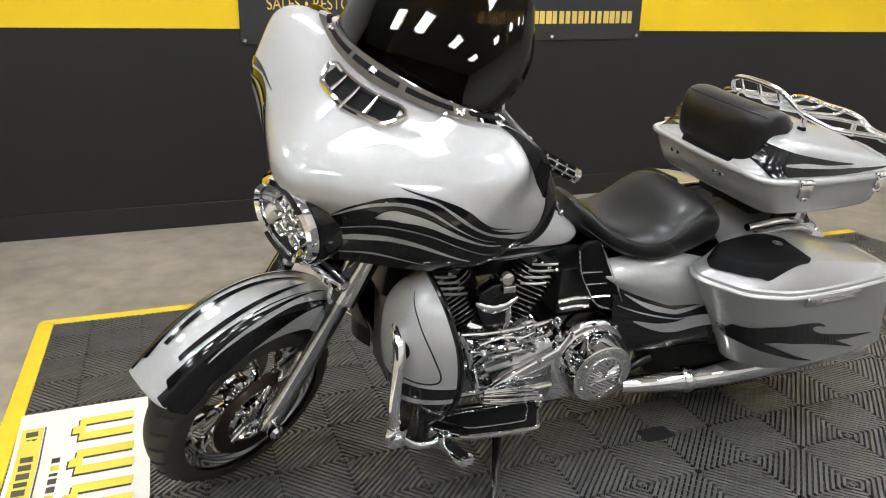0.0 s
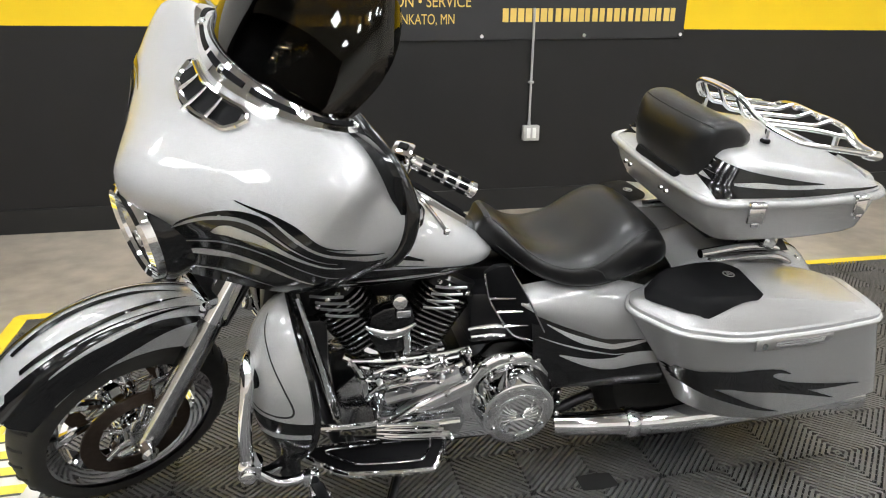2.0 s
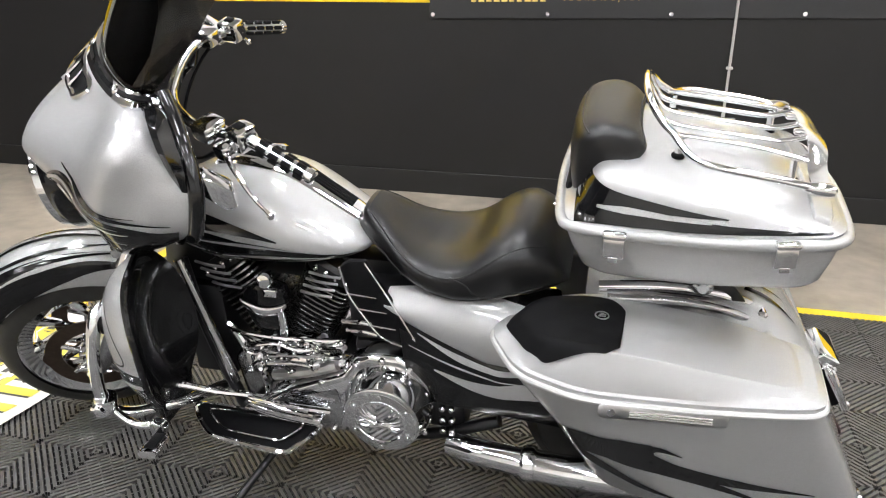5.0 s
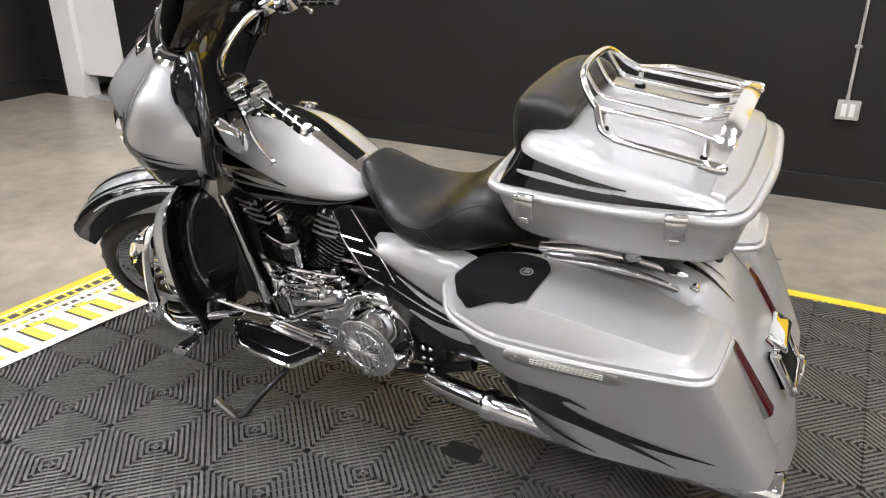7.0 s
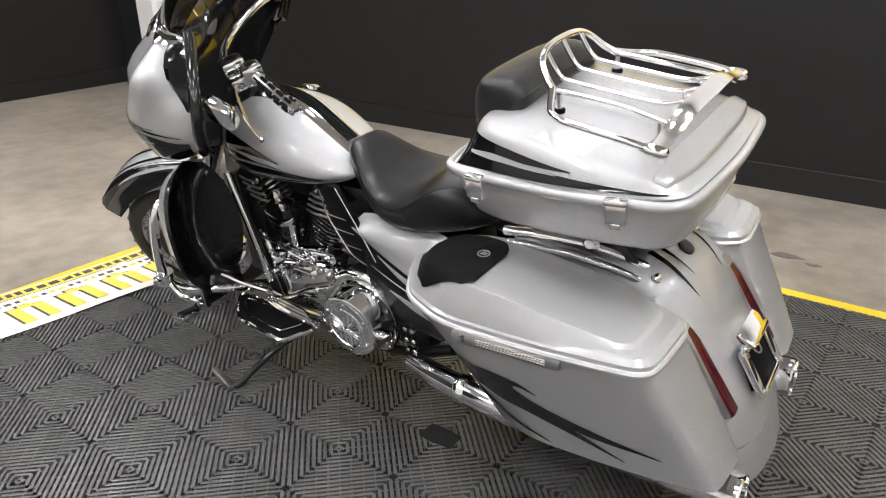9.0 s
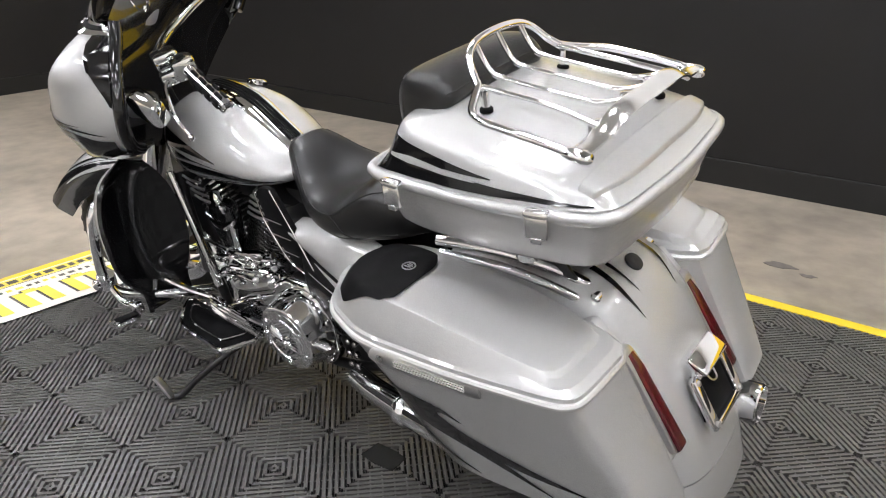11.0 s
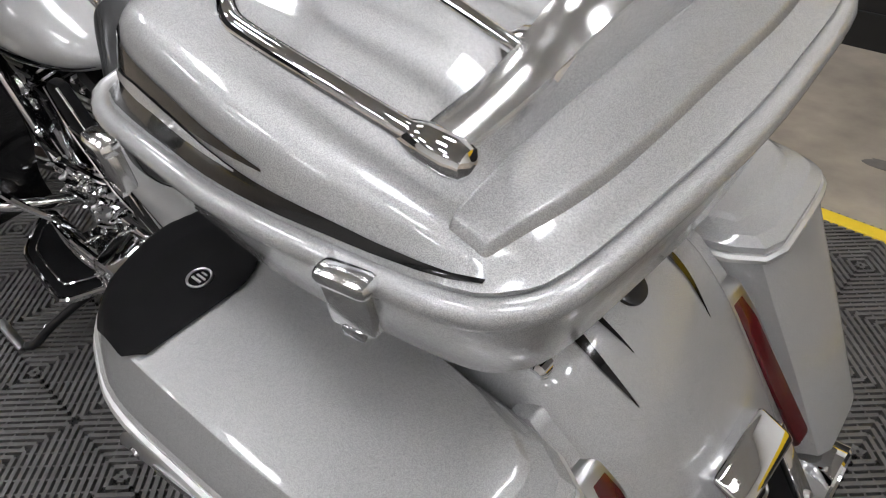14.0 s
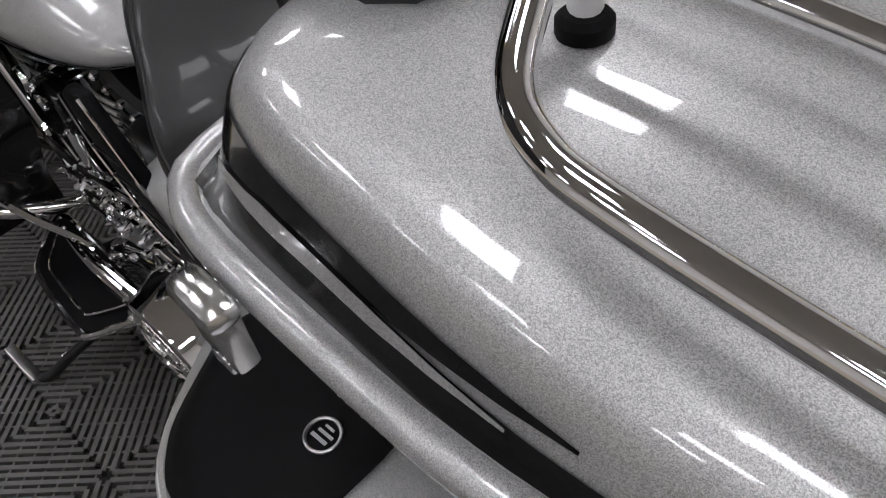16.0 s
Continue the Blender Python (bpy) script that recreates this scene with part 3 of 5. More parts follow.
# lower black paint with licks
for s in (-1, 1):
    rows = []
    for i in range(34):
        u = 0.10 + 0.86 * i / 33
        top = curve([(0.10, 0.27), (0.2, 0.32), (0.33, 0.47), (0.45, 0.565), (0.57, 0.58), (0.66, 0.53), (0.82, 0.40), (0.9, 0.30), (0.96, 0.25)], u)
        rows.append([Vector((s * u, top * j / 10, 0)) for j in range(11)])
    OFF = 0.0018
    part("flame", skin(fairP, rows, OFF), BLACK, bike, "black painted flame", 60, STEER)
    for sp, wd in (([(0.56, 0.60), (0.72, 0.525), (0.94, 0.32)], [0.002, 0.016, 0.002]), ([(0.46, 0.61), (0.66, 0.575), (0.86, 0.44)], [0.002, 0.012, 0.001])):
        lick(fairP, [(s * a, b) for a, b in sp], wd, OFF, BLACK, "flame", bike, "", STEER)
    for sp, wd in (([(0.40, 0.42), (0.47, 0.465), (0.60, 0.455), (0.82, 0.33)], [0.006, 0.034, 0.02, 0.002]), ([(0.20, 0.16), (0.34, 0.235), (0.50, 0.27), (0.72, 0.20)], [0.004, 0.022, 0.02, 0.002]), ([(0.24, 0.36), (0.40, 0.505), (0.56, 0.535), (0.80, 0.38)], [0.002, 0.009, 0.008, 0.001]), ([(0.24, 0.26), (0.42, 0.36), (0.58, 0.37), (0.80, 0.25)], [0.002, 0.007, 0.006, 0.001]), ([(0.25, 0.08), (0.4, 0.12), (0.6, 0.10)], [0.002, 0.010, 0.001])):
        lick(fairP, [(s * a, b) for a, b in sp], wd, OFF * 2, SILVER if wd[1] > 0.02 else GREY_LINE, "flame_highlight", bike, "", STEER)


# vent in the fairing
def ventrow(u):
    return 0.857 - 0.03 * u * u


VU = 0.33
vent = part("fairing_vent", skin(fairP, [[Vector((u, ventrow(u) + q, 0)) for q in (-0.035, -0.012, 0.012, 0.035)] for u in [VU * (i / 10 - 1) for i in range(21)]], 0.004), MATTE, bike, "black vent slot with chrome surround", matrix=STEER)
loop = [(VU * (i / 6 - 1), ventrow(VU * (i / 6 - 1)) + 0.037) for i in range(13)] + [(VU + 0.04, ventrow(VU) + 0.012)] + [(0.92 * VU * (1 - i / 6), ventrow(0.92 * VU * (1 - i / 6)) - 0.04) for i in range(13)] + [(-VU - 0.04, ventrow(VU) + 0.012)]
part("surround", tube([Vector(fairP(a, b)) + 0.005 * normal(fairP, a, b) for a, b in loop], 0.008, 8, 2, closed=True), CHROME, vent, matrix=STEER)
for u in (-0.19, 0.0, 0.19):
    part("fin", tube([Vector(fairP(u, ventrow(u) + q)) + 0.01 * normal(fairP, u, 0.8) for q in (-0.055 if u == 0 else -0.035, 0.0, 0.038)], 0.0042, 6, 3, radii=[1.4, 1, 0.6]), CHROME, vent, matrix=STEER)

# trim along the top edge
trimr = part("windshield_trim", sheet(lambda u, v: fairP((2 * u - 1) * 0.985, 0.925 + 0.075 * v), 40, 4, 0.008, off=0.010), CHROME, bike, "chrome trim strip below the windshield", matrix=STEER)
for u0, u1 in ((-0.93, -0.66), (-0.58, -0.32), (-0.27, -0.05), (0.05, 0.27), (0.32, 0.58), (0.66, 0.93)):
    part("slot", skin(fairP, [[Vector((u0 + (u1 - u0) * i / 8, q, 0)) for q in (0.952, 0.975)] for i in range(9)], 0.0115), MATTE, trimr, matrix=STEER)
for u in (-0.96, -0.62, 0.0, 0.62, 0.96):
    p = Vector(fairP(u, 0.963))
    nn = normal(fairP, u * 0.99, 0.95)
    part("bolt", lathe([(0, 0.011), (0.004, 0.011), (0.006, 0.006)], p + nn * 0.009, nn, 14), CHROME, trimr, matrix=STEER)


# windshield
def shieldP(u, v):
    v = max(0.0, v)
    s = 2 * u - 1
    base = Vector(fairP(s * 0.95, 1.0))
    h = 0.25 * (1 - 0.35 * abs(s) ** 5)
    k = 1 + 0.05 * math.sin(math.pi * v) - 0.30 * v ** 3 * abs(s) ** 2
    return (base.x + 0.16 * v ** 1.1 + 0.02 * abs(s) ** 3 * v, base.y * k, base.z + h * v)


part("windshield", sheet(shieldP, 36, 16, 0.004), SHIELD, bike, "short smoked plastic windshield", matrix=STEER)

# headlight
HC = Vector((-0.848, 0, 0.90))
HD = Vector((-1, 0, -0.12)).normalized()
hl = part("headlight", lathe([(-0.03, 0.122), (0.03, 0.122), (0.05, 0.118), (0.058, 0.108), (0.05, 0.098), (0.04, 0.096)], HC, HD, 40, False), CHROME, bike, "round chrome multi-element headlight", matrix=STEER)
part("reflector", lathe([(-0.004, 0.001), (0.0, 0.03), (0.015, 0.075), (0.042, 0.097)], HC, HD, 32, False), REFLECTOR, hl, matrix=STEER)
for dy, dz, r in ((0, 0.052, 0.03), (0, -0.005, 0.026), (-0.045, 0.01, 0.026), (0.045, 0.01, 0.026), (-0.03, -0.05, 0.024), (0.03, -0.05, 0.024)):
    pj = part("projector", lathe([(0.0, r), (0.030, r), (0.034, r * 0.9), (0.022, r * 0.74), (0.020, r * 0.5)], HC + Vector((0, dy, dz)), HD, 20), CHROME, hl, matrix=STEER)
    part("lens", lathe([(0.018, r * 0.72), (0.028, r * 0.5), (0.031, r * 0.15)], HC + Vector((0, dy, dz)), HD, 18), LENS, pj, matrix=STEER)
part("nacelle", lathe([(-0.05, 0.135), (0.015, 0.134), (0.03, 0.125)], HC, HD, 40, False), BLACK, hl, matrix=STEER)

# handlebar
bar = part("handlebar", tube([(-0.24, -0.375, 1.06), (-0.35, -0.288, 1.11), (-0.47, -0.2, 1.12), (-0.53, 0, 1.10), (-0.47, 0.2, 1.12), (-0.35, 0.288, 1.11), (-0.24, 0.375, 1.06)], 0.0135, 12, 5), CHROME, bike, "chrome handlebar", matrix=STEER)
for s in (-1, 1):
    a, b = Vector((-0.345, s * 0.292, 1.110)), Vector((-0.232, s * 0.382, 1.053))
    d = (b - a).normalized()
    grip = part("grip", tube([a, b], 0.0165, 16, 3), CHROME, bar, "chrome grip with black rubber pads", matrix=STEER)
    side = d.orthogonal().normalized()
    for i in range(4):
        for j in range(6):
            ang = 2 * math.pi * j / 6
            q = math.cos(ang) * side + math.sin(ang) * d.cross(side)
            c0 = a + d * (0.022 + 0.034 * i) + q * 0.0165
            part("pad", tube([c0, c0 + d * 0.022], 0.0062, 6, 1), MATTE, grip, matrix=STEER)
    part("end_cap", lathe([(0, 0.02), (0.012, 0.02), (0.016, 0.014)], b, d, 16), CHROME, grip, matrix=STEER)
    turn = pose(0, 0, 0, 0, 0, 38 * -s)
    def held(lo, hi, at, bev, turn=turn):
        bm = box(lo, hi, bev)
        bmesh.ops.transform(bm, matrix=Matrix.Translation(at) @ turn, verts=bm.verts)
        return bm
    part("switch_housing", held((-0.032, -0.027, -0.03), (0.032, 0.027, 0.03), (-0.365, s * 0.276, 1.115), 0.012), CHROME, bar, matrix=STEER)
    part("switch_button", held((-0.012, -0.012, 0.029), (0.012, 0.012, 0.035), (-0.365, s * 0.276, 1.115), 0.003), MATTE, bar, matrix=STEER)
    part("master_cylinder", held((-0.035, -0.03, -0.022), (0.035, 0.03, 0.024), (-0.435, s * 0.235, 1.125), 0.012), CHROME, bar, matrix=STEER)
    part("lever_perch", held((-0.025, -0.02, -0.02), (0.025, 0.02, 0.02), (-0.405, s * 0.295, 1.10), 0.01), CHROME, bar, matrix=STEER)
    part("lever", tube([(-0.405, s * 0.31, 1.10), (-0.395, s * 0.355, 1.09), (-0.365, s * 0.41, 1.045), (-0.335, s * 0.432, 0.998)], 0.006, 8, 5, radii=[1.4, 1.1, 0.8, 0.8]), CHROME, bar, matrix=STEER)
    part("lever_ball", lathe([(-0.009, 0.002), (-0.006, 0.007), (0, 0.009), (0.006, 0.007), (0.009, 0.002)], (-0.333, s * 0.433, 0.995), (0, 0, 1), 12), CHROME, bar, matrix=STEER)
    part("cable", tube([(-0.40, s * 0.27, 1.10), (-0.46, s * 0.25, 1.06), (-0.52, s * 0.16, 1.0), (-0.56, s * 0.1, 0.9)], 0.005, 6, 4), MATTE, bar, matrix=STEER)
    sig = part("turn_signal", prism([(-0.475, 1.115), (-0.455, 1.13), (-0.40, 1.08), (-0.395, 1.025), (-0.425, 1.02), (-0.465, 1.07)], s * 0.375, s * 0.425, 0.012), CHROME, bike, "chrome turn signal housing", matrix=STEER)
    part("stalk", tube([(-0.50, s * 0.38, 1.06), (-0.43, s * 0.395, 1.06)], 0.018, 12, 2), SATIN, sig, matrix=STEER)

# fuel tank
T_TOP = [(-0.52, 0.90), (-0.40, 0.945), (-0.30, 0.945), (-0.2, 0.918), (-0.1, 0.855), (-0.03, 0.808), (0.02, 0.772)]
T_BOT = [(-0.52, 0.70), (-0.4, 0.682), (-0.25, 0.69), (-0.1, 0.71), (0.0, 0.74), (0.02, 0.755)]
T_W = [(-0.52, 0.12), (-0.42, 0.165), (-0.3, 0.182), (-0.18, 0.178), (-0.08, 0.15), (-0.02, 0.115), (0.01, 0.08), (0.02, 0.05)]


def tankP(u, v):
    x = -0.52 + 0.54 * u
    zt, zb, w = curve(T_TOP, x), curve(T_BOT, x), curve(T_W, x)
    a = math.pi * (1.5 - 2.0 * v) + 0.0
    zc = zb + (zt - zb) * 0.42
    c, s = math.cos(a), math.sin(a)
    y = w * math.copysign(abs(c) ** 0.85, c)
    z = zc + ((zt - zc) if s > 0 else (zc - zb)) * math.copysign(abs(s) ** 0.9, s)
    return (x, y, z)


tank = part("fuel_tank", sheet(tankP, 36, 48), SILVER, bike, "silver teardrop fuel tank with black flames")
for m in (0, 1):
    def mm(pts, m=m):
        return [(a, (1 - b) if m else b) for a, b in pts]
    for sp, wd in (([(0.05, 0.19), (0.4, 0.20), (0.7, 0.21), (0.95, 0.22)], [0.085, 0.05, 0.03, 0.004]), ([(0.1, 0.30), (0.35, 0.28), (0.6, 0.26)], [0.03, 0.016, 0.002]), ([(0.2, 0.09), (0.5, 0.10), (0.86, 0.14)], [0.03, 0.03, 0.003])):
        lick(tankP, mm(sp), wd, 0.0015 , BLACK, "flame", bike, "black painted flame")
    for sp, wd in (([(0.3, 0.185), (0.55, 0.195), (0.8, 0.21)], [0.002, 0.01, 0.001]), ([(0.2, 0.24), (0.45, 0.24), (0.7, 0.24)], [0.002, 0.006, 0.001])):
        lick(tankP, mm(sp), wd, 0.003, GREY_LINE, "flame_highlight", bike)


def consoleP(u, v):
    x = -0.40 + 0.39 * u
    w = 0.055 - 0.012 * u
    s = 2 * v - 1
    return (x, w * s, curve(T_TOP, x) + 0.014 - 0.016 * abs(s) ** 4)


cons = part("tank_console", sheet(consoleP, 24, 12, 0.03), CHROME, bike, "chrome tank console with black ribs")
for y in (-0.018, -0.006, 0.006, 0.018):
    part("rib", tube([(x, y, curve(T_TOP, x) + 0.016) for x in (-0.36, -0.28, -0.2, -0.12, -0.05)], 0.0035, 6, 3), MATTE, cons)
part("fuel_cap", lathe([(0, 0.03), (0.01, 0.03), (0.016, 0.022)], (-0.3, 0.10, 0.93), (0, 0.35, 1), 24), CHROME, cons)

# seat
S_TOP = [(-0.035, 0.79), (-0.01, 0.852), (0.03, 0.842), (0.1, 0.79), (0.17, 0.768), (0.26, 0.782), (0.34, 0.836), (0.385, 0.856), (0.43, 0.85), (0.48, 0.81), (0.51, 0.745)]
S_BOT = [(-0.035, 0.775), (0.02, 0.748), (0.08, 0.715), (0.18, 0.676), (0.3, 0.668), (0.42, 0.69), (0.51, 0.725)]
S_W = [(-0.035, 0.04), (0.0, 0.075), (0.06, 0.115), (0.14, 0.165), (0.24, 0.195), (0.34, 0.20), (0.43, 0.185), (0.48, 0.16), (0.51, 0.12)]


def seatP(u, v):
    x = -0.035 + 0.545 * u
    zt, zb, w = curve(S_TOP, x), curve(S_BOT, x), curve(S_W, x)
    a = math.pi * (1.5 - 2 * v)
    c, s = math.cos(a), math.sin(a)
    zc = zb + (zt - zb) * 0.5
    y = w * math.copysign(abs(c) ** 0.62, c)
    dish = 0.02 * math.sin(math.pi * min(1, max(0, (x - 0.03) / 0.3))) * (1 - abs(y / w)) if s > 0 else 0
    z = zc + (zt - zc) * math.copysign(abs(s) ** 0.62, s) - dish
    return (x, y, z)


seat = part("seat", loft([[seatP(i / 40, j / 48) for j in range(48)] for i in range(41)]), LEATHER, bike, "black leather solo saddle with stitched seams")
for m in (0, 1):
    for sp in ([(0.05, 0.40), (0.25, 0.33), (0.5, 0.30), (0.72, 0.33), (0.9, 0.38)], [(0.1, 0.22), (0.3, 0.19), (0.55, 0.17), (0.9, 0.2)], [(0.5, 0.31), (0.6, 0.24), (0.68, 0.16)]):
        q = [(a, 1 - b if m else b) for a, b in sp]
        pts = [Vector(seatP(p.x, p.y)) for p in smooth_path([(a, b, 0) for a, b in q], 5)]
        part("seam", tube(pts, 0.0022, 5, 1), STITCH, seat)

# side covers and frame
for s in (-1, 1):
    def coverP(u, v, s=s):
        x = 0.07 + 0.40 * u
        zt = 0.672 - 0.02 * u + 0.03 * math.sin(math.pi * u)
        zb = 0.64 - 0.12 * min(1, max(0, u) * 1.6) ** 0.8 - 0.02 * max(0, u - 0.6)
        y = 0.155 + 0.03 * u + 0.035 * math.sin(math.pi * (0.2 + 0.6 * v)) - 0.05 * v ** 3
        return (x, s * y, zb + (zt - zb) * v)
    part("side_cover", sheet(coverP, 20, 12, -0.006 * s), SILVER, bike, "silver side cover below the seat")

    def lowerP(u, v, s=s):
        x = 0.10 + 0.40 * u + 0.03 * (1 - v)
        zt, zb = 0.64 - 0.12 * min(1, max(0, u) * 1.6) ** 0.8 - 0.004, 0.36 - 0.02 * u
        return (x, s * (0.175 + 0.02 * math.sin(math.pi * v) + 0.015 * u), zb + (zt - zb) * v)
    lc = part("lower_side_panel", sheet(lowerP, 16, 10, -0.006 * s), BLACK, bike, "black side panel with silver flames")
    for sp, wd in (([(0.12, 0.9), (0.4, 0.83), (0.7, 0.86), (0.97, 0.95)], [0.005, 0.05, 0.04, 0.01]), ([(0.2, 0.55), (0.5, 0.5), (0.8, 0.62), (0.98, 0.62)], [0.01, 0.09, 0.12, 0.1]), ([(0.05, 0.72), (0.4, 0.70), (0.9, 0.74)], [0.003, 0.015, 0.003])):
        lick(lowerP, sp, wd, 0.0018 * -s, SILVER, "flame_highlight", lc)
    part("frame_tube", tube([(-0.53, s * 0.10, 0.68), (-0.49, s * 0.12, 0.50), (-0.43, s * 0.12, 0.27), (-0.36, s * 0.125, 0.2), (0.1, s * 0.125, 0.19), (0.35, s * 0.13, 0.28)], 0.017, 12, 5), ENGINE_BLACK, bike, "black frame tube")
    part("downtube_cover", tube([(-0.512, s * 0.14, 0.70), (-0.465, s * 0.14, 0.52), (-0.415, s * 0.14, 0.31)], 0.0135, 12, 4), CHROME, bike)
part("oil_cooler", box((-0.56, -0.10, 0.30), (-0.43, 0.10, 0.60), 0.008), ENGINE_BLACK, bike)
part("frame_neck", prism([(-0.60, 0.62), (-0.56, 0.86), (-0.40, 0.80), (-0.36, 0.70), (-0.45, 0.60)], -0.09, 0.09, 0.015), ENGINE_BLACK, bike, "black steering neck of the frame")
part("battery_box", box((-0.05, -0.13, 0.50), (0.36, 0.13, 0.66), 0.015), ENGINE_BLACK, bike, "black battery box under the saddle")
part("swingarm", prism([(0.2, 0.33), (0.75, 0.27), (0.78, 0.33), (0.3, 0.42), (0.2, 0.42)], -0.14, -0.10, 0.01), ENGINE_BLACK, bike)
part("gearbox", box((-0.05, -0.13, 0.22), (0.26, 0.13, 0.5), 0.03), ENGINE_BLACK, bike, "black gearbox casing")
part("crankcase", prism([(-0.40, 0.24), (-0.05, 0.22), (0.0, 0.4), (-0.12, 0.49), (-0.3, 0.49), (-0.42, 0.38)], -0.125, 0.125, 0.02), DARK_CHROME, bike, "polished crankcase")
part("backbone", box((-0.5, -0.05, 0.62), (0.1, 0.05, 0.70), 0.02), ENGINE_BLACK, bike)

# cylinders with fins
for nm, base, top, tilt in (("front_cylinder", (-0.285, 0.47), (-0.405, 0.655), -1), ("rear_cylinder", (-0.205, 0.47), (-0.105, 0.655), 1)):
    b0, t0 = Vector((base[0], 0, base[1])), Vector((top[0], 0, top[1]))
    ax = (t0 - b0).normalized()
    sx = Vector((ax.z, 0, -ax.x))
    L = (t0 - b0).length
    cyl = part(nm, lathe([(0, 0.055), (L, 0.06)], b0, ax, 24), ENGINE_BLACK, bike, "black finned engine cylinder")
    for i in range(13):
        d = 0.012 + (L - 0.02) * i / 12
        big = 0.072 + 0.012 * (i / 12)
        ring0 = [b0 + ax * (d - 0.0025) + sx * p + Vector((0, q, 0)) for p, q in oval(0, 0, big, 0.118, 4, 28)]
        ring1 = [b0 + ax * (d + 0.0025) + sx * p + Vector((0, q, 0)) for p, q in oval(0, 0, big, 0.118, 4, 28)]
        part("fin", loft([ring0, ring1]), FIN_EDGE, cyl)
    part("rocker_cover", loft([[t0 + ax * h + sx * p + Vector((0, q, 0)) for p, q in oval(0, 0, k * 0.085, k * 0.105, 3.5, 28)] for h, k in ((0.0, 1), (0.03, 1), (0.042, 0.9))]), ENGINE_BLACK, cyl)
    for q in (-0.045, -0.015, 0.015, 0.045):
        part("head_bolt", lathe([(0, 0.008), (0.012, 0.008), (0.016, 0.004)], t0 + ax * 0.02 + sx * q + Vector((0, -0.10, 0)), (0, -1, 0), 10), CHROME, cyl)

# horn
hornc = part("horn_cover", prism([(-0.336, 0.592), (-0.325, 0.635), (-0.29, 0.655), (-0.25, 0.66), (-0.215, 0.65), (-0.208, 0.61), (-0.222, 0.56), (-0.25, 0.475), (-0.285, 0.475), (-0.315, 0.54)], -0.160, -0.12, 0.008), BLACK, bike, "black and chrome horn cover")
band = []
for i in range(13):
    q = -1 + i / 6
    x, z = -0.272 + 0.066 * q, 0.578 + 0.026 * q * q
    w = 0.013 * (1 - 0.55 * abs(q) ** 3)
    band.append([(x, -0.166 - 0.004 * math.cos(a) + 0.006 * q * q, z + w * math.sin(a)) for a in (0, 0.8, 1.57, 2.3, 3.14, 3.9, 4.7, 5.5)])
part("band", loft(band), CHROME, hornc, "curved chrome band")
part("mount", lathe([(0, 0.021), (0.010, 0.022), (0.018, 0.018), (0.020, 0.006)], (-0.252, -0.160, 0.677), (0, -1, 0.15), 20), CHROME, hornc)
part("mount", box((-0.262, -0.176, 0.632), (-0.222, -0.160, 0.655), 0.005), CHROME, hornc)
part("stem", tube([(-0.232, -0.15, 0.585), (-0.228, -0.155, 0.53), (-0.235, -0.15, 0.48)], 0.012, 12, 4, radii=[1.2, 0.9, 0.8]), CHROME, hornc)

# heat guard behind the rear cylinder
tri = part("heat_deflector", prism([(-0.036, 0.75), (-0.01, 0.768), (0.028, 0.77), (0.085, 0.67), (0.146, 0.556), (0.138, 0.530), (0.112, 0.534), (0.055, 0.556), (0.015, 0.615), (-0.018, 0.675)], -0.185, -0.165, 0.006), MATTE, bike, "black heat deflector with chrome edges")
part("edge", tube([(-0.036, -0.186, 0.75), (-0.020, -0.187, 0.677), (0.013, -0.187, 0.617), (0.055, -0.187, 0.558), (0.11, -0.187, 0.535), (0.138, -0.187, 0.532)], 0.0028, 6, 4), CHROME, tri)
part("edge", tube([(0.03, -0.186, 0.768), (0.086, -0.187, 0.67), (0.145, -0.187, 0.556)], 0.0024, 6, 4), CHROME, tri)
for x0, x1, z0 in ((-0.016, 0.052, 0.676), (0.004, 0.076, 0.634), (0.028, 0.096, 0.588)):
    part("bar", tube([(x0, -0.1865, z0), (x1, -0.1865, z0 - 0.005)], 0.0026, 6, 1, radii=[1.3, 0.6]), CHROME, tri)

# primary cover and clutch dome
prim = part("primary_cover", prism([(-0.31, 0.262), (-0.305, 0.30), (-0.2, 0.365), (-0.06, 0.425), (-0.03, 0.475), (0.02, 0.50), (0.10, 0.50), (0.155, 0.475), (0.178, 0.42), (0.178, 0.29), (0.14, 0.235), (0.06, 0.215), (-0.24, 0.222)], -0.195, -0.11, 0.018, 3), CHROME, bike, "chrome primary cover")
part("inset", prism([(-0.27, 0.268), (-0.265, 0.292), (-0.19, 0.335), (-0.08, 0.375), (-0.065, 0.29), (-0.08, 0.25), (-0.24, 0.245)], -0.198, -0.194, 0.003), DARK_CHROME, prim)
for bx, bz in ((-0.02, 0.468), (0.055, 0.49), (0.13, 0.475), (0.168, 0.40), (0.16, 0.27), (-0.29, 0.275), (-0.12, 0.392), (-0.1, 0.235)):
    part("bolt", lathe([(0, 0.008), (0.008, 0.008), (0.011, 0.005)], (bx, -0.195, bz), (0, -1, 0), 10), CHROME, prim)
dome = part("clutch_cover", lathe([(0, 0.118), (0.025, 0.116), (0.055, 0.106), (0.07, 0.103), (0.076, 0.101), (0.08, 0.094), (0.078, 0.0)], (0.065, -0.19, 0.355), (0, -1, -0.03), 48), CHROME, bike, "round chrome clutch cover with raised relief")
CF = Vector((0.065, -0.2695, 0.3525))
part("face", lathe([(0, 0.092), (0.002, 0.0915), (0.003, 0.088), (0.0032, 0.0)], CF, (0, -1, -0.03), 44), ENGRAVED, dome, "engraved chrome derby cover")
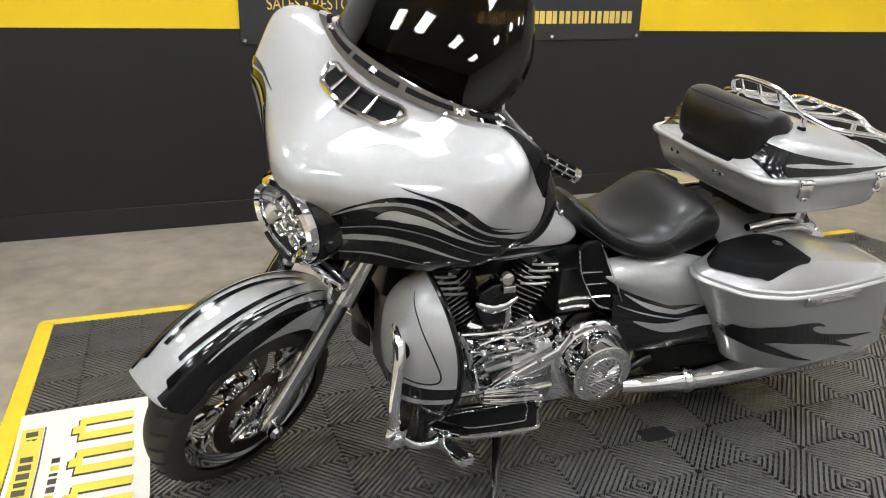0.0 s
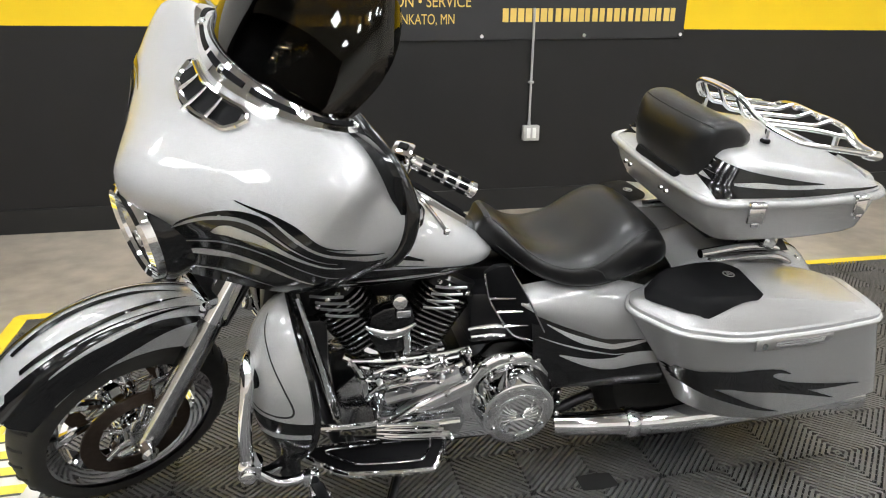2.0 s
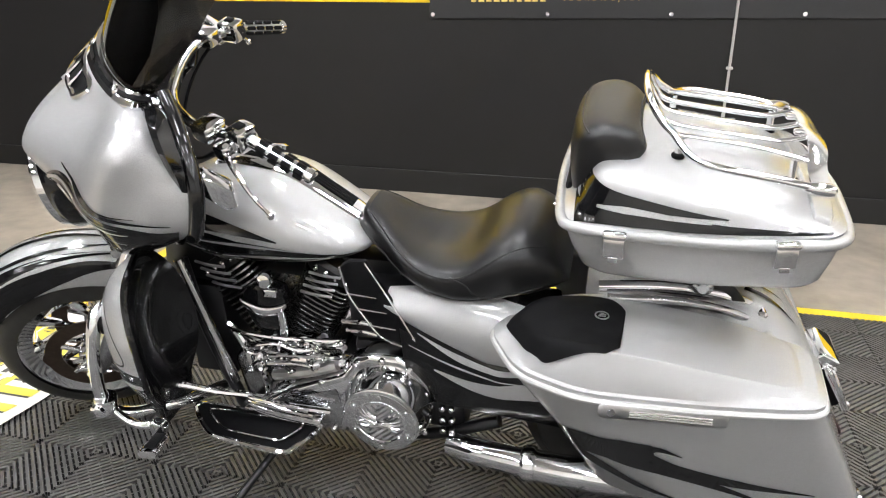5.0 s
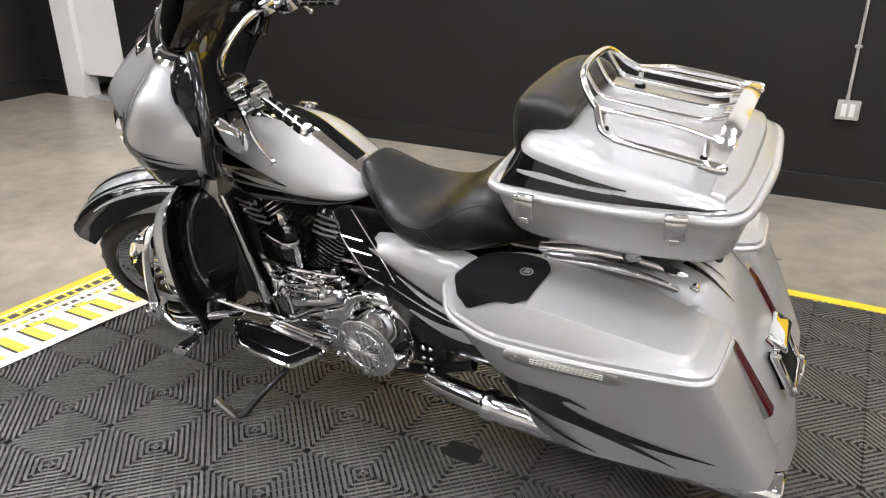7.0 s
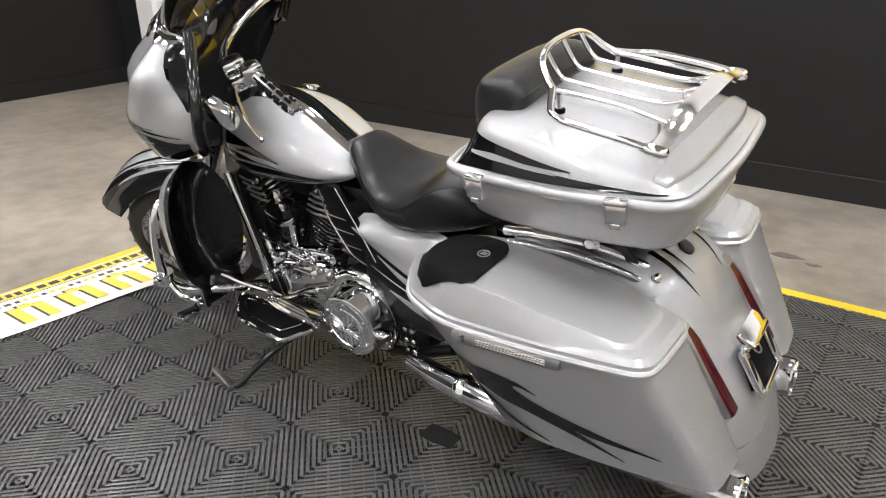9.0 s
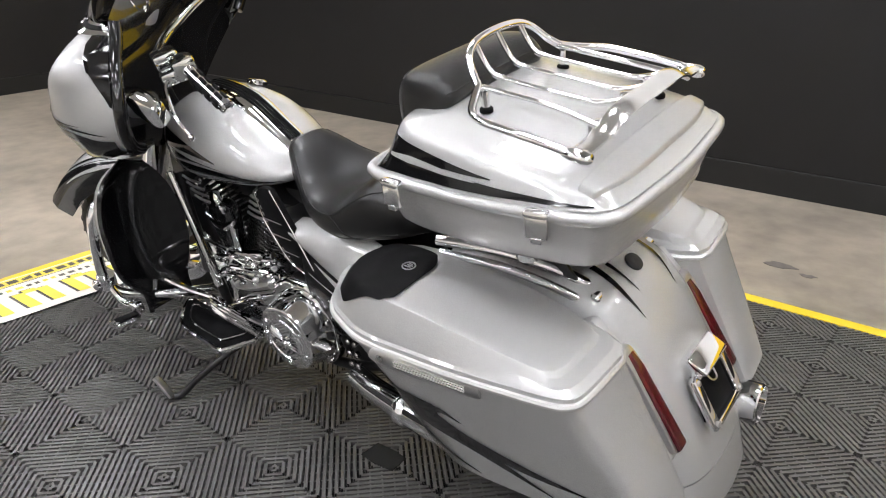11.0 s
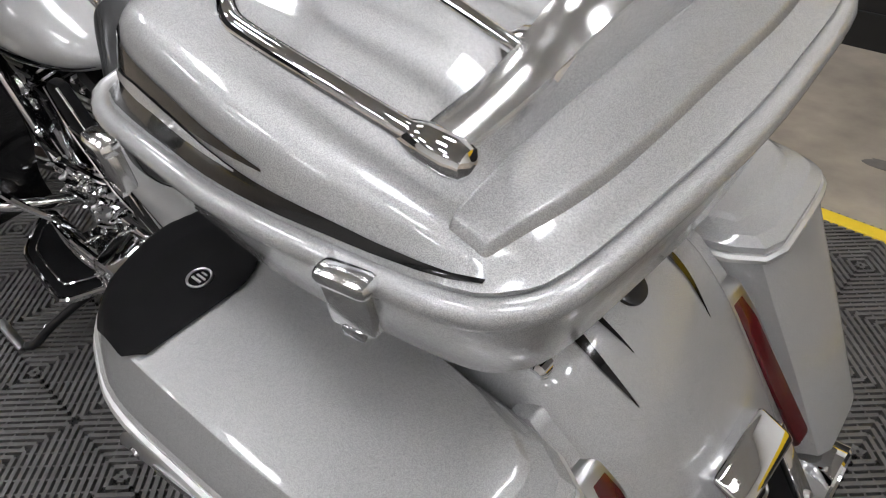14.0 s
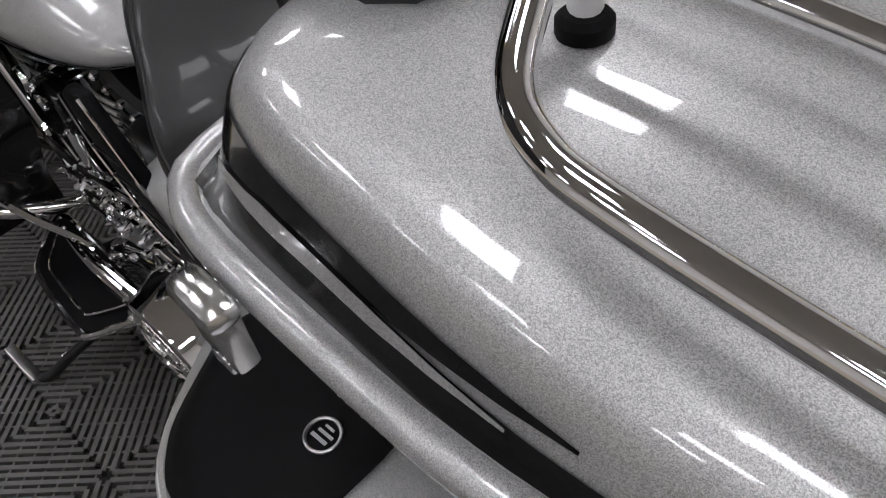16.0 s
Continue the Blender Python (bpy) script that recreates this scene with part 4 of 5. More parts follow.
for i in range(6):
    a = 2 * math.pi * i / 6 + 0.5
    part("bolt", lathe([(0, 0.008), (0.005, 0.007), (0.006, 0.003)], CF + Vector((0.081 * math.cos(a), -0.003, 0.081 * math.sin(a))), (0, -1, -0.03), 10), CHROME, dome)
part("relief", lathe([(0, 0.068), (0.003, 0.068), (0.004, 0.064), (0.001, 0.062)], CF + Vector((0, -0.003, 0)), (0, -1, -0.03), 40), CHROME, dome)
for s in (-1, 1):
    for k in range(7):
        a = radians(-35 + 14 * k)
        p0 = CF + Vector((s * 0.012, -0.005, 0.004 * (k - 3)))
        p1 = CF + Vector((s * 0.035 * math.cos(a * 0.6), -0.006, 0.036 * math.sin(a)))
        p2 = CF + Vector((s * 0.054 * math.cos(a), -0.005, 0.054 * math.sin(a) + 0.006))
        part("relief", tube([p0, p1, p2], 0.0028, 6, 3, radii=[1.2, 1, 0.5]), CHROME, dome)
part("relief", tube([CF + Vector((-0.03, -0.006, -0.012)), CF + Vector((0, -0.008, -0.006)), CF + Vector((0.03, -0.006, -0.012))], 0.006, 8, 4), CHROME, dome)

# linkage and chrome clutter beside the crankcase
def rod(name, pts, r, mat=None, label="", k=8, per=4):
    return part(name, tube(pts, r, k, per), mat or CHROME, bike, label)


rod("intake_manifold", [(-0.33, -0.10, 0.50), (-0.24, -0.135, 0.475), (-0.12, -0.11, 0.49)], 0.017)
rod("shift_rod", [(-0.30, -0.235, 0.335), (-0.2, -0.23, 0.325), (-0.09, -0.225, 0.32)], 0.009, CHROME, "chrome shift rod")
rod("shift_rod", [(-0.30, -0.235, 0.31), (-0.22, -0.24, 0.30), (-0.12, -0.235, 0.285)], 0.011)
rod("shift_lever", [(-0.53, -0.29, 0.385), (-0.49, -0.285, 0.40), (-0.40, -0.26, 0.37), (-0.32, -0.23, 0.345), (-0.28, -0.22, 0.33)], 0.009, CHROME, "chrome heel and toe shift lever")
rod("shift_peg", [(-0.53, -0.29, 0.385), (-0.535, -0.30, 0.35)], 0.012, DARK_CHROME)
rod("oil_line", [(-0.36, -0.13, 0.45), (-0.33, -0.15, 0.40), (-0.31, -0.15, 0.33), (-0.30, -0.17, 0.27)], 0.009)
rod("oil_line", [(-0.38, -0.12, 0.47), (-0.30, -0.14, 0.455), (-0.2, -0.13, 0.45), (-0.07, -0.12, 0.46)], 0.008)
rod("oil_line", [(-0.33, -0.14, 0.38), (-0.26, -0.145, 0.42), (-0.16, -0.14, 0.42), (-0.06, -0.14, 0.45)], 0.012)
rod("lower_rail", [(-0.28, -0.15, 0.36), (-0.17, -0.17, 0.40), (-0.08, -0.17, 0.435)], 0.016, SATIN)
for i in range(7):
    x = -0.35 + 0.045 * i
    z = 0.43 + 0.02 * math.sin(i * 2.1)
    part("fitting", lathe([(0, 0.013), (0.012, 0.014), (0.02, 0.009), (0.026, 0.009)], (x, -0.12, z), (0.2 * math.sin(i), -1, 0.3 * math.cos(i * 1.7)), 10), CHROME, bike)
rod("pushrod_base", [(-0.395, -0.15, 0.515), (-0.375, -0.155, 0.50), (-0.345, -0.16, 0.44), (-0.335, -0.165, 0.385)], 0.010)
rod("linkage_bar", [(-0.375, -0.165, 0.508), (-0.27, -0.17, 0.503), (-0.13, -0.165, 0.505), (-0.055, -0.155, 0.508)], 0.006)
rod("linkage_bar", [(-0.33, -0.17, 0.40), (-0.29, -0.175, 0.435), (-0.22, -0.175, 0.452), (-0.10, -0.17, 0.46)], 0.007)
rod("linkage_bar", [(-0.32, -0.175, 0.47), (-0.25, -0.175, 0.485), (-0.18, -0.17, 0.47), (-0.12, -0.165, 0.485)], 0.005)
rod("oil_line", [(-0.28, -0.18, 0.42), (-0.2, -0.185, 0.435), (-0.13, -0.18, 0.425)], 0.006, DARK_CHROME)
rod("heat_shield_bar", [(-0.06, -0.15, 0.565), (0.0, -0.16, 0.575), (0.05, -0.165, 0.572)], 0.006)
rod("heat_shield_bar", [(-0.05, -0.15, 0.54), (0.0, -0.16, 0.548), (0.04, -0.165, 0.545)], 0.006)
for k in range(4):
    rod("toe_rod", [(-0.32, -0.238, 0.345 - 0.012 * k), (-0.25, -0.243, 0.342 - 0.016 * k), (-0.15 + 0.012 * k, -0.238, 0.322 - 0.015 * k)], 0.0055)
prnd = random.Random(23)
for i in range(44):
    x = prnd.uniform(-0.37, -0.05)
    z = 0.39 + 0.115 * prnd.random() + 0.06 * (x + 0.2) * (prnd.random() - 0.2)
    ax = (prnd.uniform(-0.6, 0.6), -1, prnd.uniform(-0.5, 0.6))
    r = prnd.uniform(0.004, 0.009)
    part("engine_bolt", lathe([(0, r), (0.006, r * 1.15), (0.009, r * 0.8), (0.015, r * 0.7), (0.018, r * 0.3)], (x, -0.15 - 0.03 * prnd.random(), z), ax, 7), prnd.choice([CHROME, CHROME, DARK_CHROME, SATIN]), bike)
for i in range(12):
    x, z = prnd.uniform(-0.36, -0.12), prnd.uniform(0.40, 0.50)
    dx, dz = prnd.uniform(0.03, 0.09), prnd.uniform(-0.04, 0.04)
    rod("engine_tube", [(x, -0.155, z), (x + dx * 0.4, -0.175, z + dz * 0.7 + 0.01), (x + dx, -0.16, z + dz)], prnd.uniform(0.003, 0.006), prnd.choice([CHROME, DARK_CHROME]), "", 7, 4)
for nx, nz, tx, tz in ((-0.315, 0.50, -0.445, 0.70), (-0.205, 0.50, -0.10, 0.70)):
    for i in range(4):
        q = 0.62 + 0.1 * i
        x, z = nx + (tx - nx) * q, nz + (tz - nz) * q
        rod("rocker_rib", [(x - 0.04, -0.122, z + 0.004), (x, -0.128, z), (x + 0.045, -0.122, z - 0.006)], 0.0038, SATIN, "", 7, 3)
for i in range(4):
    for j in range(2):
        part("pulley_bolt", lathe([(0, 0.009), (0.012, 0.009), (0.016, 0.005)], (0.2 + 0.025 * j, -0.155, 0.25 + 0.038 * i), (0, -1, 0), 10), DARK_CHROME, bike)

# engine guard, pegs, boards, stand
for s in (-1, 1):
    guard = part("engine_guard", tube([(-0.60, s * 0.24, 0.645), (-0.626, s * 0.33, 0.652), (-0.632, s * 0.366, 0.61), (-0.645, s * 0.385, 0.50), (-0.642, s * 0.388, 0.40), (-0.605, s * 0.355, 0.345), (-0.52, s * 0.25, 0.31), (-0.47, s * 0.12, 0.27)], 0.0165, 14, 6), CHROME, bike, "chrome engine guard bar")
    part("clamp", lathe([(-0.025, 0.027), (-0.02, 0.029), (0.02, 0.029), (0.025, 0.027)], (-0.641, s * 0.388, 0.395), (0.2, 0, 1), 16), CHROME, guard)
    part("clamp_bolt", lathe([(0, 0.018), (0.012, 0.018), (0.016, 0.012)], (-0.644, s * 0.413, 0.395), (0, s, 0), 14), CHROME, guard)
    part("peg_arm", tube([(-0.634, s * 0.388, 0.385), (-0.59, s * 0.388, 0.345), (-0.545, s * 0.386, 0.335), (-0.505, s * 0.378, 0.342)], 0.012, 10, 4), CHROME, guard)
    part("peg_hinge", box((-0.522, s * 0.385 - 0.016, 0.318), (-0.482, s * 0.385 + 0.016, 0.358), 0.008), CHROME, guard)
    pegm = Matrix.Translation((-0.484, s * 0.436, 0.326)) @ Matrix.Rotation(radians(-14), 4, "X") @ Matrix.Rotation(radians(-10 * s), 4, "Z")
    peg = part("highway_peg", loft([[(a * w, s * y, b * w * 0.7) for a, b in oval(0, 0, 0.024, 0.015, 3, 20)] for y, w in ((-0.044, 0.55), (-0.036, 0.85), (0.0, 1.0), (0.04, 1.12), (0.05, 0.95))]), CHROME, guard, "chrome folding foot peg", matrix=pegm)
    part("peg_rubber", box((-0.014, -0.036, 0.0095), (0.014, 0.038, 0.0145), 0.004), MATTE, guard, matrix=pegm)
    outline = [(-0.495, -0.195), (-0.510, -0.216), (-0.465, -0.264), (-0.415, -0.304), (-0.36, -0.316), (-0.28, -0.325), (-0.20, -0.330), (-0.178, -0.324), (-0.155, -0.285), (-0.133, -0.240), (-0.136, -0.212), (-0.16, -0.205), (-0.33, -0.198)]
    outline = [(a, -s * b) for a, b in outline]
    board = part("floorboard", prism(outline, 0.248, 0.262, 0.004, plane="xy"), MATTE, bike, "half-moon rider floorboard with rubber inlay")
    part("rim", tube([(a, b, 0.255) for a, b in outline], 0.008, 8, 3, closed=True), CHROME, board)
    inl = [(-0.29 + (a + 0.29) * 0.74, s * 0.262 + (b - s * 0.262) * 0.62) for a, b in outline]
    part("rubber_pad", prism(inl, 0.262, 0.270, 0.003, plane="xy"), MATTE, board)
    part("inlay_edge", tube([(a, b, 0.269) for a, b in inl], 0.003, 6, 2, closed=True), CHROME, board)
    part("bracket", tube([(-0.38, s * 0.13, 0.22), (-0.38, s * 0.25, 0.245)], 0.012, 8, 1), ENGINE_BLACK, board)
st = part("side_stand", tube([(-0.22, -0.15, 0.20), (-0.27, -0.27, 0.165), (-0.315, -0.36, 0.115), (-0.345, -0.41, 0.075), (-0.362, -0.428, 0.070)], 0.011, 10, 4), ENGINE_BLACK, bike, "black side stand with bare metal foot")
bm = box((-0.045, -0.006, -0.012), (0.045, 0.006, 0.012), 0.004)
part("foot", bm, SATIN, st, "worn bare metal foot", matrix=Matrix.Translation((-0.398, -0.436, 0.097)) @ Matrix.Rotation(radians(33), 4, "Y") @ Matrix.Rotation(radians(70), 4, "X"))
part("spring", tube([(-0.24, -0.17, 0.19), (-0.33, -0.375, 0.11)], 0.006, 8, 1), DARK_CHROME, st)

# leg fairings
for s in (-1, 1):
    def legP(u, v, s=s):
        z = 0.345 + 0.44 * v
        wi = curve([(0, 0.17), (0.4, 0.15), (0.8, 0.17), (1, 0.22)], v)
        wo = curve([(0, 0.33), (0.25, 0.40), (0.5, 0.415), (0.75, 0.395), (0.92, 0.34), (1, 0.27)], v)
        y = wi + (wo - wi) * (1 - max(0.0, 1 - u) ** 1.6)
        front = curve([(0, -0.60), (0.25, -0.645), (0.55, -0.665), (0.8, -0.64), (0.95, -0.585), (1, -0.545)], v)
        back = curve([(0, -0.53), (0.3, -0.485), (0.6, -0.485), (0.85, -0.51), (1, -0.53)], v)
        x = front + (back - front) * max(0.0, u) ** 2.6 + 0.05 * max(0.0, 1 - u) ** 3
        return (x, s * y, z)
    leg = part("leg_fairing", sheet(legP, 24, 28, -0.004 * s, v=(0.40, 1)), SILVER, bike, "silver lower leg fairing")
    part("lower_shell", sheet(legP, 24, 18, -0.004 * s, v=(-0.15, 0.398)), BLACK, leg, "gloss black lower half with silver flame")
    part("flame_highlight", skin(legP, stripe([(0.1, 0.24), (0.5, 0.27), (0.97, 0.31)], [0.01, 0.022, 0.018]), 0.0018 * -s), SILVER, leg, "", 60)
    pan = [(0.55, 0.93), (0.72, 0.8), (0.84, 0.6), (0.86, 0.45), (0.6, 0.44), (0.45, 0.5)]
    part("panel_line", skin(legP, stripe(pan, [0.006, 0.006], 40, 1), 0.0012 * -s), STITCH, leg, "", 60)

    def innerP(u, v, s=s):
        p = Vector(legP(0.995, v))
        q = Vector(legP(0.0, v))
        y = p.y + (q.y - p.y) * u
        return (p.x - 0.004 - 0.09 * math.sin(math.pi * u) * math.sin(math.pi * min(1, max(0, v + 0.05))), y, p.z)
    part("liner", sheet(innerP, 14, 20, 0.003, v=(-0.15, 1)), BLACK, leg, "gloss black inner glove box side")
    part("liner_edge", tube([Vector(legP(0.995, -0.15 + 1.15 * i / 14)) for i in range(15)], 0.008, 8, 3), BLACK, leg)
    part("guard_hole", lathe([(0, 0.028), (0.006, 0.028)], Vector(legP(0.55, 0.62)) + Vector((0.004, 0, 0)), (-1, s * 0.5, 0), 18), MATTE, leg)

# exhausts
for s in (-1, 1):
    ex = part("exhaust", tube([(0.22, s * 0.17, 0.215), (0.34, s * 0.2, 0.225), (0.6, s * 0.23, 0.235), (1.12, s * 0.235, 0.25)], 0.043, 20, 5, radii=[0.75, 0.85, 1, 1]), CHROME, bike, "long chrome exhaust silencer")
    part("clamp", lathe([(-0.02, 0.042), (-0.012, 0.048), (0.012, 0.048), (0.02, 0.042)], (0.44, s * 0.215, 0.229), (1, 0, 0.03), 20), CHROME, ex)
    part("tip", lathe([(0, 0.043), (0.02, 0.052), (0.09, 0.054), (0.094, 0.05), (0.05, 0.046)], (1.11, s * 0.235, 0.25), (1, 0, 0.03), 28), CHROME, ex)
    part("bore", lathe([(0, 0.044), (0.004, 0.044)], (1.155, s * 0.235, 0.2515), (1, 0, 0.03), 24), MATTE, ex)


# saddlebags
def rounded(poly, r=0.35, per=4):
    """Rounds the corners of an outline: each corner becomes a short arc."""
    out = []
    n = len(poly)
    for i in range(n):
        p0, p1, p2 = (Vector((*poly[(i + k) % n], 0)) for k in (-1, 0, 1))
        a, b = p1 + (p0 - p1) * r, p1 + (p2 - p1) * r
        for k in range(per + 1):
            t = k / per
            q = a * (1 - t) ** 2 + 2 * p1 * t * (1 - t) + b * t * t
            out.append((q.x, q.y))
    return out


BAG = [(0.395, 0.165), (0.345, 0.25), (0.425, 0.385), (0.56, 0.438), (0.80, 0.428), (1.0, 0.402), (1.035, 0.375), (1.045, 0.165)]
for s in (-1, 1):
    plan = rounded(BAG, 0.3)

    def seam_z(x):
        return 0.651 - 0.008 * (x - 0.40)

    def ring(f, dz, inset=0.0, fx=0.0, rx=0.0, rise=None, s=s):
        """The bag's outline, shifted at its front and rear and drawn in towards the middle."""
        out = []
        for x, y in plan:
            t = (x - 0.35) / 0.725
            x2 = x + fx * (1 - t) + rx * t
            cy = 0.27
            y2 = cy + (y - cy) * (1 - inset) - f * max(0, y - 0.17)
            x3 = 0.72 + (x2 - 0.72) * (1 - inset * 0.85)
            out.append((x3, s * y2, (seam_z(x) if rise is None else rise(x)) + dz))
        return out
    low = [ring(0.27, 0.0, 0.06, 0.215, 0.145, lambda x: 0.305 + 0.035 * (x - 0.4)), ring(0.24, 0.0, 0.0, 0.205, 0.135, lambda x: 0.32 + 0.035 * (x - 0.4)), ring(0.14, -0.17, 0, 0.11, 0.075), ring(0.05, -0.065, 0, 0.035, 0.024), ring(0.0, -0.012, 0.0)]
    bag = part("saddlebag", loft(low), SILVER, bike, "silver hard saddlebag with black flame")
    LID_UP = [(0.36, 0.034), (0.42, 0.060), (0.52, 0.088), (0.60, 0.096), (0.70, 0.088), (0.85, 0.062), (0.985, 0.033), (1.03, 0.02)]
    lidrings = [ring(0, 0.0, 0.0), ring(0, 0.013, 0.0), ring(0.0, 0.018, 0.03)]
    for ins, g in ((0.06, 0.40), (0.11, 0.62), (0.165, 0.84), (0.19, 0.955), (0.20, 0.985), (0.215, 0.997), (0.27, 1.005), (0.45, 1.04), (0.7, 1.06), (0.92, 1.06)):
        lidrings.append([(x, y, z + max(0.019 + 0.01 * g, g * curve(LID_UP, x))) for x, y, z in ring(0.0, 0.0, ins)])
    lid = part("lid", loft(lidrings), SILVER, bag, "silver saddlebag lid", 17)
    part("lid_seam", tube(ring(0, -0.004, -0.004), 0.0075, 8, 1, closed=True), PLAIN_SILVER, bag)
    tree = tree_of(lid)
    # speaker cover on the lid's front
    sp = rounded([(0.402, 0.222), (0.384, 0.262), (0.442, 0.356), (0.485, 0.392), (0.612, 0.404), (0.637, 0.385), (0.641, 0.258), (0.612, 0.220), (0.47, 0.196)], 0.13)
    spk = part("speaker_cover", paint(tree, fill_rows(sp, 30, 18), lambda a, b, s=s: (a, s * b, 0.9), (0, 0, -1), 0.004), MATTE, bag, "matte black speaker cover with round badge", 60)
    hit = tree.ray_cast(Vector((0.592, s * 0.293, 1.2)), Vector((0, 0, -1)))
    if hit[0] is not None:
        nn = hit[1] if hit[1].z > 0 else -hit[1]
        part("badge", lathe([(0.003, 0.0125), (0.0045, 0.0128), (0.005, 0.0142), (0.0045, 0.0152), (0.003, 0.0155)], hit[0] + nn * 0.002, nn, 24, False), SATIN, spk, "small round metal badge")
        part("badge_mark", merge(box((-0.008, -0.0055, -0.0006), (0.008, -0.0025, 0.0006)), box((-0.006, 0.0005, -0.0006), (0.009, 0.003, 0.0006)), box((-0.004, 0.006, -0.0006), (0.005, 0.008, 0.0006))), SATIN, spk, matrix=Matrix.Translation(hit[0] + nn * 0.0062))
    # side rail
    y0, y1 = s * 0.430, s * 0.402
    rail = part("side_rail", loft([[(0.60 + t * 0.25 + 0.0 * p, (y0 + (y1 - y0) * t) + s * (0.022 - abs(q) * 0.3) + s * p * 0.3, 0.634 - 0.012 * t + q * 1.0) for p, q in oval(0, 0, 0.01, 0.02 if 0.02 < t < 0.98 else 0.012, 2.5, 12)] for t in (0, 0.04, 0.3, 0.6, 0.9, 0.97, 1.0)]), SATIN, bag, "silver guard strip with grooved inlay")
    for q in (-0.006, 0.0, 0.006):
        part("groove", tube([(0.66, s * 0.447, 0.632 + q), (0.82, s * 0.429, 0.624 + q)], 0.002, 5, 1), DARK_CHROME, rail)
    part("reflector", lathe([(0, 0.009), (0.004, 0.008)], (0.625, s * 0.449, 0.633), (0, s, 0), 14), DARK_CHROME, rail)
    tree2 = tree_of(bag)
    side = (lambda a, b, s=s: (a, s * 0.9, b))
    for spn, wd in (([(0.49, 0.47), (0.56, 0.475), (0.66, 0.49), (0.72, 0.505)], [0.024, 0.04, 0.04, 0.02]), ([(0.66, 0.50), (0.76, 0.455), (0.9, 0.425), (1.06, 0.405)], [0.03, 0.016, 0.012, 0.001]), ([(0.62, 0.475), (0.74, 0.445), (0.86, 0.41), (0.98, 0.365)], [0.03, 0.015, 0.010, 0.001]), ([(0.47, 0.46), (0.6, 0.415), (0.72, 0.37), (0.80, 0.345)], [0.02, 0.016, 0.007, 0.001]), ([(0.69, 0.50), (0.73, 0.512), (0.78, 0.495)], [0.016, 0.008, 0.001])):
        part("flame", paint(tree2, stripe(spn, wd, 30, 4), side, (0, -s, 0), 0.002), BLACK, bag, "black painted flame", 60)
    # bracket between bag and trunk
    part("docking_rail", tube([(0.58, s * 0.175, 0.758), (0.70, s * 0.165, 0.765), (0.80, s * 0.145, 0.752), (0.88, s * 0.118, 0.722), (0.945, s * 0.098, 0.685)], 0.013, 10, 5), CHROME, bike, "chrome luggage rack side rail")
    part("docking_rail", tube([(0.60, s * 0.195, 0.742), (0.74, s * 0.185, 0.744), (0.84, s * 0.165, 0.722), (0.94, s * 0.125, 0.668)], 0.010, 10, 5), DARK_CHROME, bike)
    part("docking_plate", prism([(0.70, 0.73), (0.74, 0.80), (0.84, 0.80), (0.90, 0.725)], s * 0.125, s * 0.135, 0.003), ENGINE_BLACK, bike)
    part("docking_latch", lathe([(0, 0.022), (0.02, 0.022), (0.028, 0.012)], (0.80, s * 0.15, 0.775), (0, s, 0), 16), DARK_CHROME, bike)
    part("rail_end", lathe([(0, 0.013), (0.045, 0.013), (0.05, 0.008)], (0.938, s * 0.088, 0.692), (0, s, 0), 14), CHROME, bike)
    part("strut_cover", prism([(0.925, 0.66), (0.955, 0.672), (1.005, 0.622), (1.0, 0.60), (0.96, 0.60)], s * 0.128, s * 0.175, 0.008), SILVER, bike)

# rear fender and tail
def rfP(u, v):
    x = curve([(0, 0.55), (0.25, 0.80), (0.42, 0.955), (0.55, 1.04), (0.68, 1.105), (0.80, 1.158), (0.9, 1.195), (1, 1.218)], u)
    z = curve([(0, 0.70), (0.25, 0.745), (0.42, 0.716), (0.55, 0.63), (0.68, 0.52), (0.8, 0.41), (0.9, 0.31), (1, 0.205)], u)
    s = 2 * v - 1
    w = 0.145 + 0.045 * u
    y = w * math.copysign(abs(math.sin(s * math.pi / 2)) ** 0.85, s)
    dr = curve([(0, 0), (0.35, 0.012), (0.65, 0.042), (0.85, 0.08), (1, 0.13)], abs(s))
    tx = curve([(0, 0), (0.4, 0.3), (0.6, 0.8), (1, 1)], u)
    return (x - dr * tx, y, z - dr * (1 - tx))


rf = part("rear_fender", sheet(rfP, 40, 24, 0.004, u=(0, 0.9)), SILVER, bike, "silver rear fender")
part("fender_extension", sheet(lambda u, v: Vector(rfP(u, v)), 8, 24, 0.004, u=(0.902, 1.0)), SILVER, rf)
part("fender_badge", lathe([(0, 0.022), (0.005, 0.021), (0.007, 0.012), (0.005, 0.0)], (0.958, 0.005, 0.713), (0.55, 0, 0.8), 24), ENGINE_BLACK, rf, "round black badge")
for sp, wd in (([(0.36, 0.36), (0.45, 0.35), (0.53, 0.37)], [0.018, 0.012, 0.001]), ([(0.36, 0.64), (0.45, 0.65), (0.53, 0.63)], [0.018, 0.012, 0.001]), ([(0.38, 0.42), (0.43, 0.42), (0.48, 0.43)], [0.012, 0.006, 0.001])):
    lick(rfP, sp, wd, 0.0018, BLACK, "flame", rf)
